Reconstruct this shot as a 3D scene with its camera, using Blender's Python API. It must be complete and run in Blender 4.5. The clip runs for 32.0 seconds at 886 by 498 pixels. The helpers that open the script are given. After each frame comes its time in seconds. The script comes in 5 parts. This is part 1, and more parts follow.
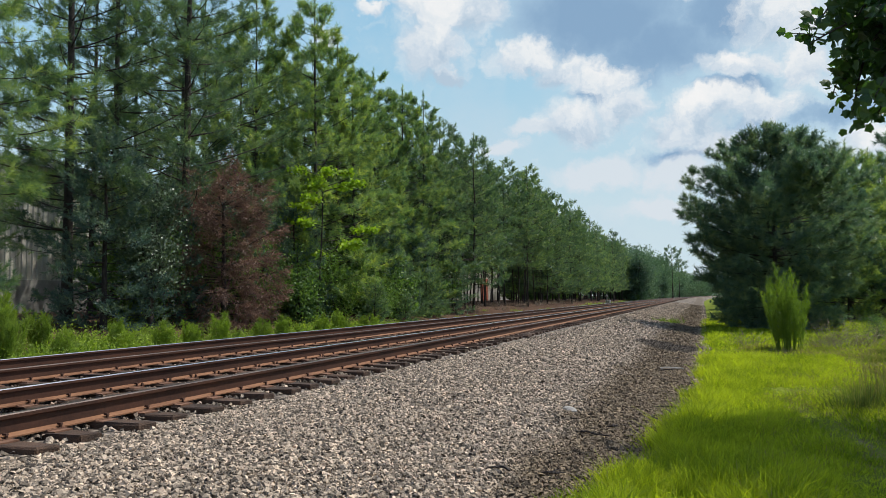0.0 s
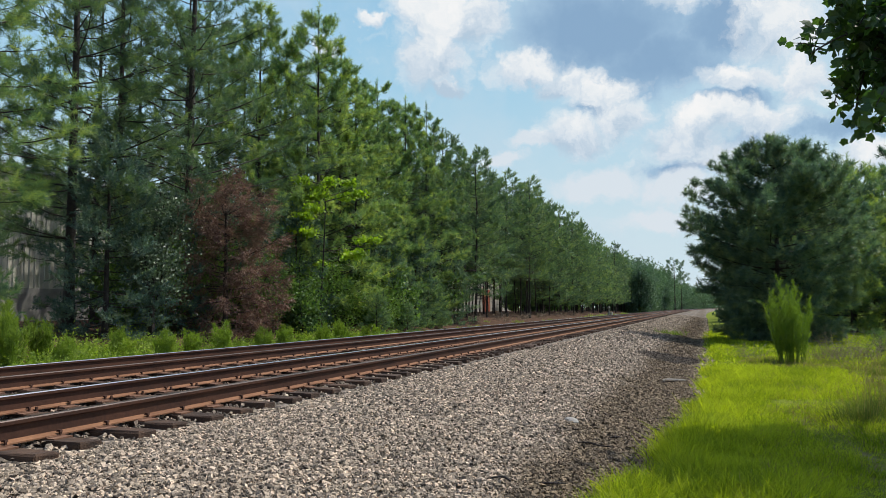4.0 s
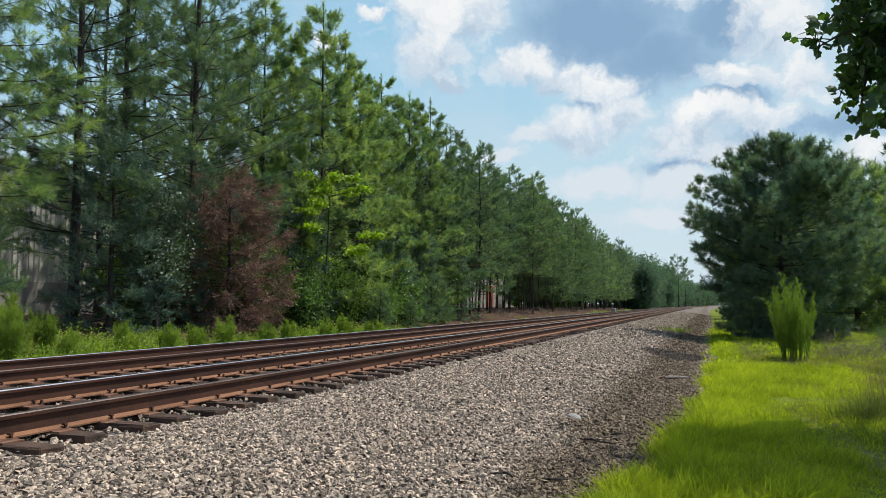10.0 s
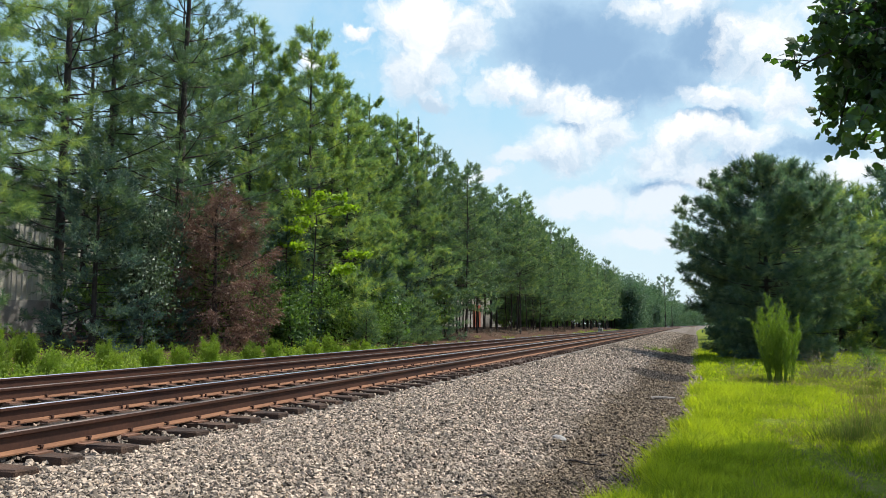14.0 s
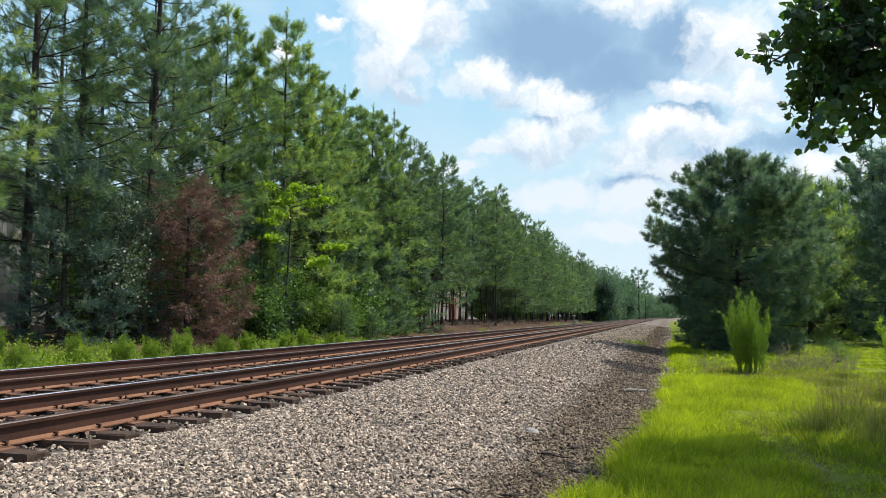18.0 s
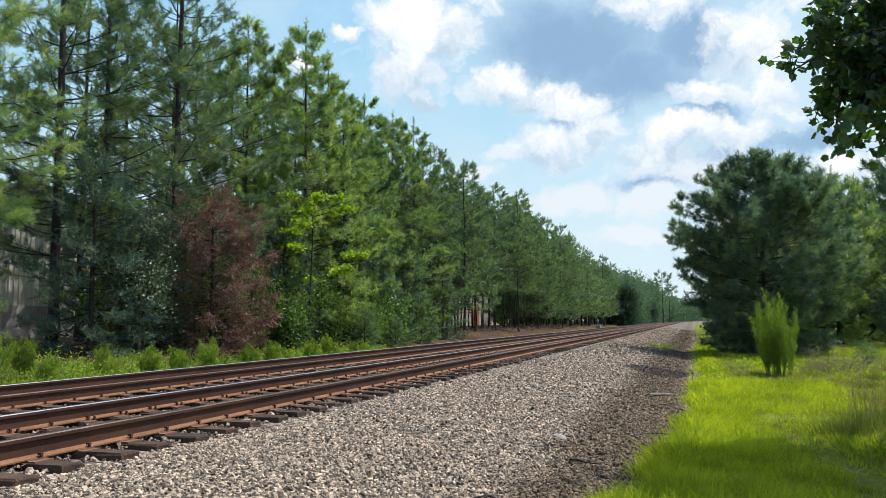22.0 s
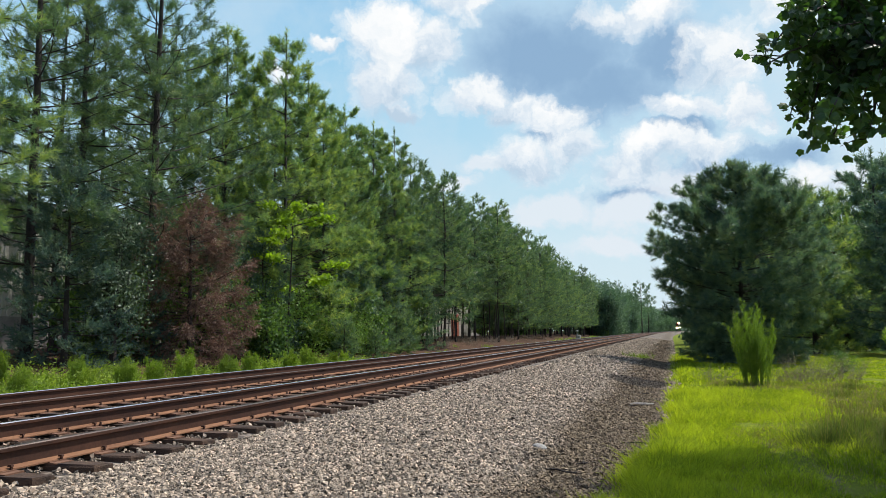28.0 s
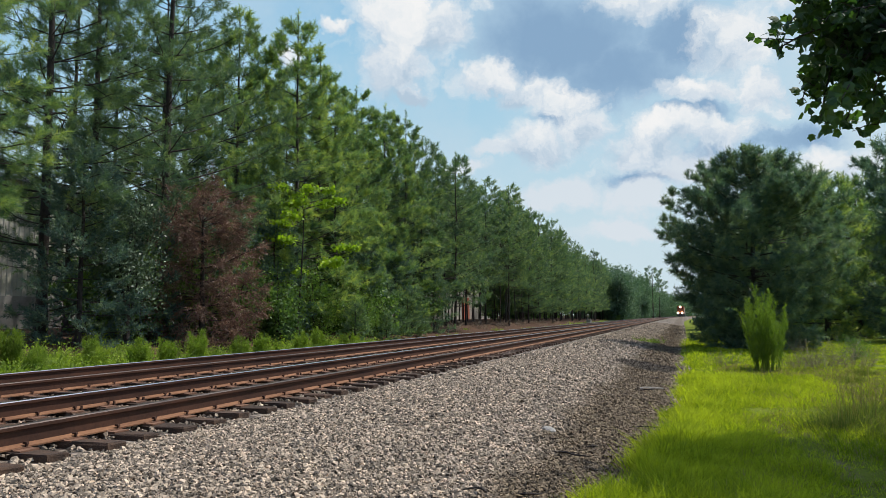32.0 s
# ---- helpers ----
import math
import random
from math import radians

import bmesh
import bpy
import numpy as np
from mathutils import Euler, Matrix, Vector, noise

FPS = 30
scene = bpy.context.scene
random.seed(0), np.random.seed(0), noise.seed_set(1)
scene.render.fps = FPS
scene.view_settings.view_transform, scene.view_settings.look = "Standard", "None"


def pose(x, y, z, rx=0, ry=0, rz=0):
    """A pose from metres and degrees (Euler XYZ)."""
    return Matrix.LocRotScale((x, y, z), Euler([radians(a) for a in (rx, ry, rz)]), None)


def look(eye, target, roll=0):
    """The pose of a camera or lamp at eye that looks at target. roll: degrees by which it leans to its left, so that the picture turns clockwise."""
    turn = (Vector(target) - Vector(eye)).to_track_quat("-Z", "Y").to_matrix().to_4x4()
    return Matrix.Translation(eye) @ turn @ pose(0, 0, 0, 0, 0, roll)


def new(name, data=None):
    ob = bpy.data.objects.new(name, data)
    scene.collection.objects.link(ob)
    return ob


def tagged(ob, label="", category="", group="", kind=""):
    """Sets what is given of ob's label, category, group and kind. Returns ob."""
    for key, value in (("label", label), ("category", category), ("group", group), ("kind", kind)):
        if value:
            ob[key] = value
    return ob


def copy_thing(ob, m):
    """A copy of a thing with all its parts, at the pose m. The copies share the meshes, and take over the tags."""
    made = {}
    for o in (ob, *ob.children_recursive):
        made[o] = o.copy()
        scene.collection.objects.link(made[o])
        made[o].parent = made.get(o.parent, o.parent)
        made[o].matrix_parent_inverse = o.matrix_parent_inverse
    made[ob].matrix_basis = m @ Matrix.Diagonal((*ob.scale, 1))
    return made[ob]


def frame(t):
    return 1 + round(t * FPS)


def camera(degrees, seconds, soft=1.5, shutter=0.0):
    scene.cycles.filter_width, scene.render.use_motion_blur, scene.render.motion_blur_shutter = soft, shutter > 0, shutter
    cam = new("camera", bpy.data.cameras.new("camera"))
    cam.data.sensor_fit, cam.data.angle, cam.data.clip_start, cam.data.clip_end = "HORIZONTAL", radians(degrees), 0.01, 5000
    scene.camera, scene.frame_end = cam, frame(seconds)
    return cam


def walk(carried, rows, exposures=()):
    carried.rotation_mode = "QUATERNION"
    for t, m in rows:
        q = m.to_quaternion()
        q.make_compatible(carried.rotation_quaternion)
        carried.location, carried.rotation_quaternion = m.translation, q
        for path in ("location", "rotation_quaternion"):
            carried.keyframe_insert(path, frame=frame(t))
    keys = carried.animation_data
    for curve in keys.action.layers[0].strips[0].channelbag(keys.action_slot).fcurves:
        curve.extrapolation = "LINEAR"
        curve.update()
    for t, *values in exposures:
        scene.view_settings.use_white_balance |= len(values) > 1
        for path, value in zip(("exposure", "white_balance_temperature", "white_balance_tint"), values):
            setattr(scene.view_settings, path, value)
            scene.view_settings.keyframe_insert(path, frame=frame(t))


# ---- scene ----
cam = camera(61.0, 32.0, soft=0.7)
# seconds, x, y, z, yaw, pitch, lean
PATH = [
    (0.0, -0.006, -0.016, 1.589, 19.02, 3.65, 0.55),
    (0.5, -0.029, -0.009, 1.581, 18.54, 3.83, 0.57),
    (1.0, -0.044, -0.003, 1.568, 19.09, 3.74, 0.55),
    (1.5, -0.044, 0.000, 1.572, 19.34, 3.94, 0.45),
    (2.0, -0.037, -0.001, 1.568, 19.56, 4.12, 0.36),
    (2.5, -0.028, -0.002, 1.569, 19.11, 4.02, 0.41),
    (3.0, -0.021, -0.001, 1.573, 18.86, 3.97, 0.32),
    (3.5, -0.016, -0.002, 1.571, 18.99, 4.23, 0.27),
    (5.5, 0.004, -0.007, 1.582, 19.40, 4.66, 0.14),
    (6.0, 0.000, -0.000, 1.590, 19.31, 4.58, -0.00),
    (6.5, -0.008, -0.013, 1.577, 19.46, 4.65, -0.17),
    (7.0, -0.007, -0.013, 1.576, 19.69, 4.61, 0.02),
    (7.5, -0.005, -0.017, 1.580, 20.00, 4.24, 0.17),
    (8.0, -0.011, -0.018, 1.580, 19.89, 4.28, 0.19),
    (8.5, -0.006, -0.024, 1.579, 20.19, 4.19, 0.01),
    (9.0, -0.004, -0.022, 1.581, 19.95, 3.99, 0.01),
    (9.5, -0.014, -0.019, 1.582, 19.52, 4.17, 0.00),
    (10.0, -0.003, -0.020, 1.576, 19.41, 4.15, -0.08),
    (10.5, -0.004, -0.026, 1.567, 19.28, 4.12, 0.33),
    (11.0, -0.007, -0.035, 1.578, 19.14, 4.18, 0.36),
    (11.5, -0.019, -0.034, 1.585, 19.25, 4.85, 0.41),
    (12.0, -0.017, -0.029, 1.582, 19.48, 4.67, 0.26),
    (12.5, -0.012, -0.032, 1.580, 19.23, 4.89, 0.33),
    (13.0, -0.006, -0.028, 1.585, 19.20, 4.85, 0.40),
    (13.5, -0.011, -0.032, 1.572, 19.29, 4.78, 0.15),
    (14.0, 0.021, 0.008, 1.585, 18.46, 5.61, -0.26),
    (14.5, 0.033, 0.045, 1.603, 16.76, 5.00, -0.31),
    (15.0, -0.004, -0.019, 1.567, 14.14, 4.45, -0.60),
    (15.5, 0.034, -0.010, 1.571, 14.53, 4.32, 0.38),
    (17.5, 0.021, 0.036, 1.597, 16.09, 4.64, -0.06),
    (18.0, 0.038, 0.031, 1.600, 16.62, 5.04, -0.25),
    (18.5, 0.033, 0.027, 1.601, 16.77, 5.07, -0.35),
    (19.0, 0.004, 0.067, 1.600, 16.58, 5.25, 0.06),
    (19.5, 0.030, 0.031, 1.603, 16.77, 5.75, 0.48),
    (20.0, 0.022, 0.034, 1.594, 17.56, 5.43, 0.43),
    (20.5, 0.012, 0.028, 1.595, 17.83, 5.48, -0.14),
    (21.0, 0.009, 0.040, 1.598, 17.88, 5.41, 0.16),
    (21.5, 0.006, 0.033, 1.597, 18.15, 5.39, 0.32),
    (22.0, 0.015, 0.008, 1.607, 18.32, 5.53, 0.60),
    (22.5, 0.017, 0.012, 1.603, 18.05, 5.73, 0.41),
    (23.0, 0.003, 0.034, 1.597, 18.34, 5.42, 0.16),
    (23.5, 0.011, 0.031, 1.596, 18.62, 6.02, 0.43),
    (24.0, 0.021, 0.022, 1.600, 18.05, 5.54, 0.17),
    (24.5, 0.016, 0.023, 1.589, 17.78, 5.78, 0.17),
    (26.5, 0.007, 0.018, 1.596, 17.77, 5.91, 0.55),
    (27.0, -0.004, 0.040, 1.597, 17.62, 6.12, 0.51),
    (27.5, -0.003, 0.044, 1.597, 17.27, 6.35, 0.60),
    (28.0, 0.002, 0.042, 1.589, 16.81, 6.32, 0.66),
    (28.5, 0.001, 0.040, 1.590, 17.52, 5.39, 0.28),
    (29.0, -0.001, 0.047, 1.586, 17.69, 5.36, 0.07),
    (29.5, -0.007, 0.048, 1.591, 17.62, 5.22, 0.17),
    (30.0, -0.016, 0.052, 1.589, 17.90, 5.16, 0.22),
    (30.5, -0.018, 0.055, 1.578, 17.91, 5.06, 0.30),
    (31.0, -0.022, 0.057, 1.583, 17.99, 5.12, 0.23),
    (31.5, -0.018, 0.061, 1.585, 17.86, 5.24, 0.27),
    (32.0, 0.007, 0.044, 1.584, 17.62, 5.06, 0.21),
]
walk(cam, [(t, pose(x, y, z, 90 + pitch, lean, yaw)) for t, x, y, z, yaw, pitch, lean in PATH],
     exposures=[(0.0, -0.14), (6.0, -0.10), (13.3, -0.06), (14.0, 0.17), (15.0, 0.17), (24.0, 0.12), (28.0, 0.02), (30.0, -0.09), (32.0, -0.14)])

# ---- light: high summer sun, ahead and to the right, broken cloud ----
SUN_AZ, SUN_EL = radians(44), radians(59)
world = bpy.data.worlds.new("summer_sky")
scene.world = world
world.use_nodes = True
_n = world.node_tree.nodes
_sky = _n.new("ShaderNodeTexSky")
_sky.sky_type = 'NISHITA'
_sky.sun_disc = False
_sky.sun_elevation, _sky.sun_rotation = SUN_EL, SUN_AZ
_bg = _n["Background"]
_bg.inputs["Strength"].default_value = 0.17
world.node_tree.links.new(_sky.outputs[0], _bg.inputs["Color"])
_sun = bpy.data.lights.new("sun", 'SUN')
_sun.energy, _sun.angle, _sun.color = 5.0, radians(0.6), (1.0, 0.955, 0.875)
sun = new("sun", _sun)
_s = Vector((math.sin(SUN_AZ) * math.cos(SUN_EL), math.cos(SUN_AZ) * math.cos(SUN_EL), math.sin(SUN_EL)))
sun.matrix_world = look(_s * 60, (0, 0, 0))

# ---- materials ----


class Nodes:
    """A small wrapper to write node materials in few lines."""

    def __init__(self, name):
        self.mat = bpy.data.materials.new(name)
        self.mat.use_nodes = True
        self.t = self.mat.node_tree
        self.t.nodes.clear()
        self.out = self.t.nodes.new("ShaderNodeOutputMaterial")

    def n(self, kind, ins=None, **props):
        node = self.t.nodes.new("ShaderNode" + kind)
        for k, v in props.items():
            setattr(node, k, v)
        for k, v in (ins or {}).items():
            if isinstance(v, bpy.types.NodeSocket):
                self.t.links.new(v, node.inputs[k])
            else:
                node.inputs[k].default_value = v
        return node

    def coord(self, which="Object"):
        return self.n("TexCoord").outputs[which]

    def noise(self, vec, scale, detail=4, rough=0.55):
        return self.n("TexNoise", {"Vector": vec, "Scale": scale, "Detail": detail, "Roughness": rough}).outputs["Fac"]

    def ramp(self, fac, *stops):
        node = self.n("ValToRGB", {"Fac": fac})
        r = node.color_ramp
        while len(r.elements) < len(stops):
            r.elements.new(0.5)
        for e, (p, c) in zip(r.elements, stops):
            e.position, e.color = p, (*c, 1) if len(c) == 3 else c
        return node.outputs["Color"]

    def mix(self, fac, a, b, kind='MIX'):
        node = self.n("Mix", data_type='RGBA', blend_type=kind)
        for k, v in ((0, fac), (6, a), (7, b)):
            if isinstance(v, bpy.types.NodeSocket):
                self.t.links.new(v, node.inputs[k])
            else:
                node.inputs[k].default_value = (*v, 1) if isinstance(v, tuple) and len(v) == 3 else v
        return node.outputs[2]

    def math(self, op, a, b=0.0, clamp=False):
        node = self.n("Math", {0: a, 1: b}, operation=op)
        node.use_clamp = clamp
        return node.outputs[0]

    def bump(self, height, strength=0.3, distance=0.02):
        return self.n("Bump", {"Height": height, "Strength": strength, "Distance": distance}).outputs[0]

    def done(self, shader):
        self.t.links.new(shader, self.out.inputs["Surface"])
        return self.mat


def rough_mat(name, dark, light, scale=3.0, fine=40.0, rough=0.85, metal=0.0, bump=0.3, dist=0.01, random=0.0, spec=0.5):
    m = Nodes(name)
    co = m.coord()
    a, b = m.noise(co, scale, 5), m.noise(co, fine, 3)
    f = m.math('ADD', m.math('MULTIPLY', a, 0.65), m.math('MULTIPLY', b, 0.35))
    col = m.ramp(f, (0.32, dark), (0.68, light))
    if random:
        r = m.n("ObjectInfo").outputs["Random"]
        col = m.mix(1.0, col, m.ramp(r, (0.0, (1 - random,) * 3), (1.0, (1 + random,) * 3)), 'MULTIPLY')
    p = m.n("BsdfPrincipled", {"Base Color": col, "Roughness": rough, "Metallic": metal, "Specular IOR Level": spec,
                               "Normal": m.bump(b, bump, dist)})
    return m.done(p.outputs[0])


def leaf_mat(name, dark, light, glow, through_amount=0.35, rough=0.55, scale=1.2, random=0.25, gloss=0.3):
    """Foliage: each leaf or needle differs a little, and light passes through it."""
    m = Nodes(name)
    isl = m.n("NewGeometry").outputs["Random Per Island"]
    big = m.noise(m.coord(), scale, 3)
    f = m.math('ADD', m.math('MULTIPLY', isl, 0.30), m.math('MULTIPLY', big, 0.70))
    col = m.ramp(f, (0.34, dark), (0.66, light))
    r = m.n("ObjectInfo").outputs["Random"]
    tint = m.ramp(r, (0.0, (1 - random, 1 - random, 1 - random * 0.6)), (0.5, (1.0, 1.0, 1.0)), (1.0, (1 + random, 1 + random * 0.7, 1.0)))
    col = m.mix(1.0, col, tint, 'MULTIPLY')
    back = m.mix(1.0, col, glow, 'MULTIPLY')
    p = m.n("BsdfPrincipled", {"Base Color": col, "Roughness": rough, "Specular IOR Level": gloss})
    tr = m.n("BsdfTranslucent", {"Color": back})
    mixed = m.n("MixShader", {0: through_amount, 1: p.outputs[0], 2: tr.outputs[0]})
    return m.done(mixed.outputs[0])


def needle_mat(name, dark, mid, light, glow, through_amount=0.3, random=0.2):
    """Pine needles: shoots differ in age and colour, young ones yellower."""
    m = Nodes(name)
    isl = m.n("NewGeometry").outputs["Random Per Island"]
    tuft = m.n("Attribute", attribute_name="tuft").outputs["Fac"]
    big = m.noise(m.coord(), 0.7, 3)
    f = m.math('ADD', m.math('MULTIPLY', isl, 0.15), m.math('ADD', m.math('MULTIPLY', tuft, 0.45), m.math('MULTIPLY', big, 0.40)))
    col = m.ramp(f, (0.28, dark), (0.50, mid), (0.74, light))
    r = m.n("ObjectInfo").outputs["Random"]
    tint = m.ramp(r, (0.0, (1 - random, 1 - random, 1 - random * 0.5)), (0.5, (1.0, 1.0, 1.0)), (1.0, (1 + random, 1 + random * 0.6, 1.0)))
    col = m.mix(1.0, col, tint, 'MULTIPLY')
    p = m.n("BsdfPrincipled", {"Base Color": col, "Roughness": 0.48, "Specular IOR Level": 0.5})
    tr = m.n("BsdfTranslucent", {"Color": m.mix(1.0, col, glow, 'MULTIPLY')})
    return m.done(m.n("MixShader", {0: through_amount, 1: p.outputs[0], 2: tr.outputs[0]}).outputs[0])


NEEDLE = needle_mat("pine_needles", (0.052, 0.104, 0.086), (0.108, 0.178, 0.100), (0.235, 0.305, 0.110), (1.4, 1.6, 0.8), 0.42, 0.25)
# the same needles with sunlight put into a lighter, yellower colour
NEEDLE_SUNLIT = needle_mat("sunlit_pine_needles", (0.062, 0.126, 0.094), (0.148, 0.236, 0.110), (0.335, 0.400, 0.112), (1.4, 1.6, 0.8), 0.46, 0.3)
NEEDLE_DARK = needle_mat("dark_pine_needles", (0.054, 0.112, 0.102), (0.104, 0.180, 0.130), (0.225, 0.295, 0.140), (1.15, 1.35, 0.9), 0.34, 0.2)
NEEDLE_DEAD = needle_mat("dead_needles", (0.110, 0.060, 0.046), (0.20, 0.120, 0.088), (0.36, 0.230, 0.165), (1.2, 1.0, 0.8), 0.25, 0.1)
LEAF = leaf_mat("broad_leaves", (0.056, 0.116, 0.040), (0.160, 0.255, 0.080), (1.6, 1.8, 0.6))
# the blue of distance haze is put into this leaf colour
LEAF_HAZE = leaf_mat("hazed_broad_leaves", (0.052, 0.108, 0.078), (0.132, 0.205, 0.130), (1.4, 1.6, 0.9))
LEAF_LIME = leaf_mat("sunlit_sweetgum_leaves", (0.12, 0.21, 0.020), (0.27, 0.385, 0.050), (1.5, 1.7, 0.5), 0.4)
LEAF_GREY = leaf_mat("glossy_grey_green_leaves", (0.060, 0.105, 0.060), (0.24, 0.305, 0.200), (1.2, 1.4, 0.8), 0.3, 0.42)
LEAF_NEAR = leaf_mat("maple_like_leaves", (0.030, 0.066, 0.034), (0.080, 0.135, 0.052), (1.7, 2.2, 0.5), 0.32, 0.45)
WEED = leaf_mat("weed_leaves", (0.13, 0.20, 0.035), (0.30, 0.39, 0.085), (1.4, 1.6, 0.5), 0.38, 0.7, 1.2, 0.25, 0.15)
FENNEL = leaf_mat("fennel_leaves", (0.15, 0.24, 0.035), (0.34, 0.45, 0.075), (1.3, 1.5, 0.6), 0.45)
GRASS = leaf_mat("lawn_grass", (0.128, 0.195, 0.022), (0.445, 0.500, 0.052), (1.4, 1.5, 0.35), 0.50, 0.75, 0.8, 0.2, 0.12)
GRASS_RANK = leaf_mat("rank_grass", (0.075, 0.110, 0.030), (0.210, 0.250, 0.065), (1.4, 1.5, 0.5), 0.4, 0.75, 1.2, 0.2, 0.12)
GRASS_DRY = leaf_mat("dry_grass", (0.23, 0.21, 0.070), (0.44, 0.39, 0.17), (1.2, 1.2, 0.7), 0.25, 0.8, 1.2, 0.2, 0.08)
BARK = rough_mat("pine_bark", (0.016, 0.013, 0.012), (0.060, 0.048, 0.041), 6, 45, 0.95, bump=0.8, dist=0.03)
BARK_DRY = rough_mat("dry_twigs", (0.14, 0.11, 0.08), (0.34, 0.28, 0.21), 6, 45, 0.95)
# dark rust; the shade below the rail head is put into its colour
RUST = rough_mat("rusty_rail_steel", (0.030, 0.011, 0.006), (0.092, 0.036, 0.018), 1.3, 30, 0.75, 0.25, 0.35, 0.004)
RAILTOP = rough_mat("polished_rail_head", (0.50, 0.49, 0.49), (0.72, 0.70, 0.69), 2, 60, 0.24, 1.0, 0.05, 0.001)
RAILTOP_DULL = rough_mat("dull_rail_head", (0.07, 0.055, 0.050), (0.18, 0.14, 0.12), 2, 60, 0.38, 0.8, 0.1, 0.001)
TIEMAT = rough_mat("creosoted_tie_wood", (0.020, 0.012, 0.008), (0.095, 0.052, 0.030), 5, 70, 0.9, bump=0.9, dist=0.012, random=0.3)
# rust of the rail foot, with the sun it catches painted in as lighter
RUST_FOOT_LIT = rough_mat("lit_rail_foot_rust", (0.125, 0.052, 0.024), (0.280, 0.135, 0.066), 1.6, 30, 0.85, 0.1, 0.35, 0.004)
PLATE = rough_mat("rusty_tie_plate", (0.090, 0.040, 0.022), (0.24, 0.125, 0.075), 5, 60, 0.85, 0.1, 0.4, 0.004)
METALWALL = rough_mat("pale_corrugated_metal", (0.42, 0.40, 0.34), (0.60, 0.57, 0.49), 0.5, 9, 0.6, 0.0, 0.1, 0.005)
CONCRETE = rough_mat("weathered_concrete", (0.22, 0.21, 0.19), (0.40, 0.38, 0.35), 1.2, 25, 0.9)
ROOFMAT = rough_mat("grey_metal_roof", (0.30, 0.31, 0.32), (0.42, 0.43, 0.44), 0.6, 8, 0.5)
GREYBOX = rough_mat("grey_cabinet_paint", (0.13, 0.135, 0.13), (0.22, 0.225, 0.22), 2, 30, 0.5)
RUSTRED = rough_mat("rust_red_paint", (0.22, 0.055, 0.030), (0.42, 0.12, 0.065), 1.5, 20, 0.7)
STICK = rough_mat("bleached_wood", (0.30, 0.27, 0.24), (0.55, 0.52, 0.47), 5, 50, 0.9)
LOCO = rough_mat("orange_locomotive_paint", (0.16, 0.045, 0.020), (0.26, 0.08, 0.035), 1.0, 12, 0.45)
LOCO_DARK = rough_mat("dark_locomotive_paint", (0.015, 0.017, 0.020), (0.05, 0.05, 0.055), 1.0, 12, 0.5)
GLASS_DARK = rough_mat("dark_cab_glass", (0.010, 0.012, 0.014), (0.02, 0.022, 0.025), 1, 5, 0.08)


def _glow(name, color, power):
    m = Nodes(name)
    return m.done(m.n("Emission", {"Color": (*color, 1), "Strength": power}).outputs[0])


HEADLIGHT = _glow("headlight_glow", (1.0, 0.80, 0.50), 60.0)


def _stone_mat(name, mul):
    m = Nodes(name)
    co = m.coord()
    isl = m.n("NewGeometry").outputs["Random Per Island"]
    g = ((0.0, 0.06), (0.22, 0.19), (0.58, 0.37), (0.86, 0.56), (0.97, 0.74))
    col = m.ramp(isl, *[(p, (v * mul * 1.23, v * mul, v * mul * 0.75)) for p, v in g], (1.0, (0.36 * mul, 0.27 * mul, 0.19 * mul)))
    fine = m.noise(co, 60, 4)
    col = m.mix(0.35, col, m.ramp(fine, (0.3, (0.15, 0.14, 0.13)), (0.7, (0.6, 0.59, 0.57))), 'OVERLAY')
    # brown fines washed down into the foot of the slope
    x = m.n("SeparateXYZ", {0: co}).outputs[0]
    band = m.math('SUBTRACT', 1.0, m.math('MULTIPLY', m.math('ABSOLUTE', m.math('ADD', x, 0.85)), 1.0), True)
    dirt = m.ramp(m.math('ADD', band, m.math('MULTIPLY', m.math('SUBTRACT', m.noise(co, 0.9, 5), 0.5), 1.1)), (0.12, (0, 0, 0)), (0.55, (1, 1, 1)))
    # brown rust and brake dust between the rails
    rust = m.ramp(m.math('ADD', m.math('MULTIPLY', m.math('ADD', x, 4.95), -2.0), m.math('MULTIPLY', m.math('SUBTRACT', m.noise(co, 1.3, 5), 0.5), 1.6)), (0.0, (0, 0, 0)), (0.8, (1, 1, 1)))
    col = m.mix(m.math('MULTIPLY', rust, 0.62), col, m.mix(isl, (0.040, 0.022, 0.014), (0.24, 0.150, 0.105)))
    # one dark patch by the grass
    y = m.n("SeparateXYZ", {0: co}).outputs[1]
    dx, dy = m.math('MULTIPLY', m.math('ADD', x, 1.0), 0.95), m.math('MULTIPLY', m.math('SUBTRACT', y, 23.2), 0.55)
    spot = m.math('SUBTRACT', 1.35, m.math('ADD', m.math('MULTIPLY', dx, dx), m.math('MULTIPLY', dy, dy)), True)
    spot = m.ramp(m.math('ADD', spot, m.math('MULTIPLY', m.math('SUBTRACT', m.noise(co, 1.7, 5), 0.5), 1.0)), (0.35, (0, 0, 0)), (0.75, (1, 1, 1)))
    col = m.mix(m.math('MULTIPLY', dirt, 0.9), col, m.mix(isl, (0.050, 0.034, 0.018), (0.23, 0.168, 0.098)))
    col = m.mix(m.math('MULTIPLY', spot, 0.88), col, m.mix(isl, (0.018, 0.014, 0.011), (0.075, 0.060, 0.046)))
    p = m.n("BsdfPrincipled", {"Base Color": col, "Roughness": 0.9, "Normal": m.bump(fine, 0.4, 0.006)})
    return m.done(p.outputs[0])


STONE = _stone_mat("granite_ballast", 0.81)


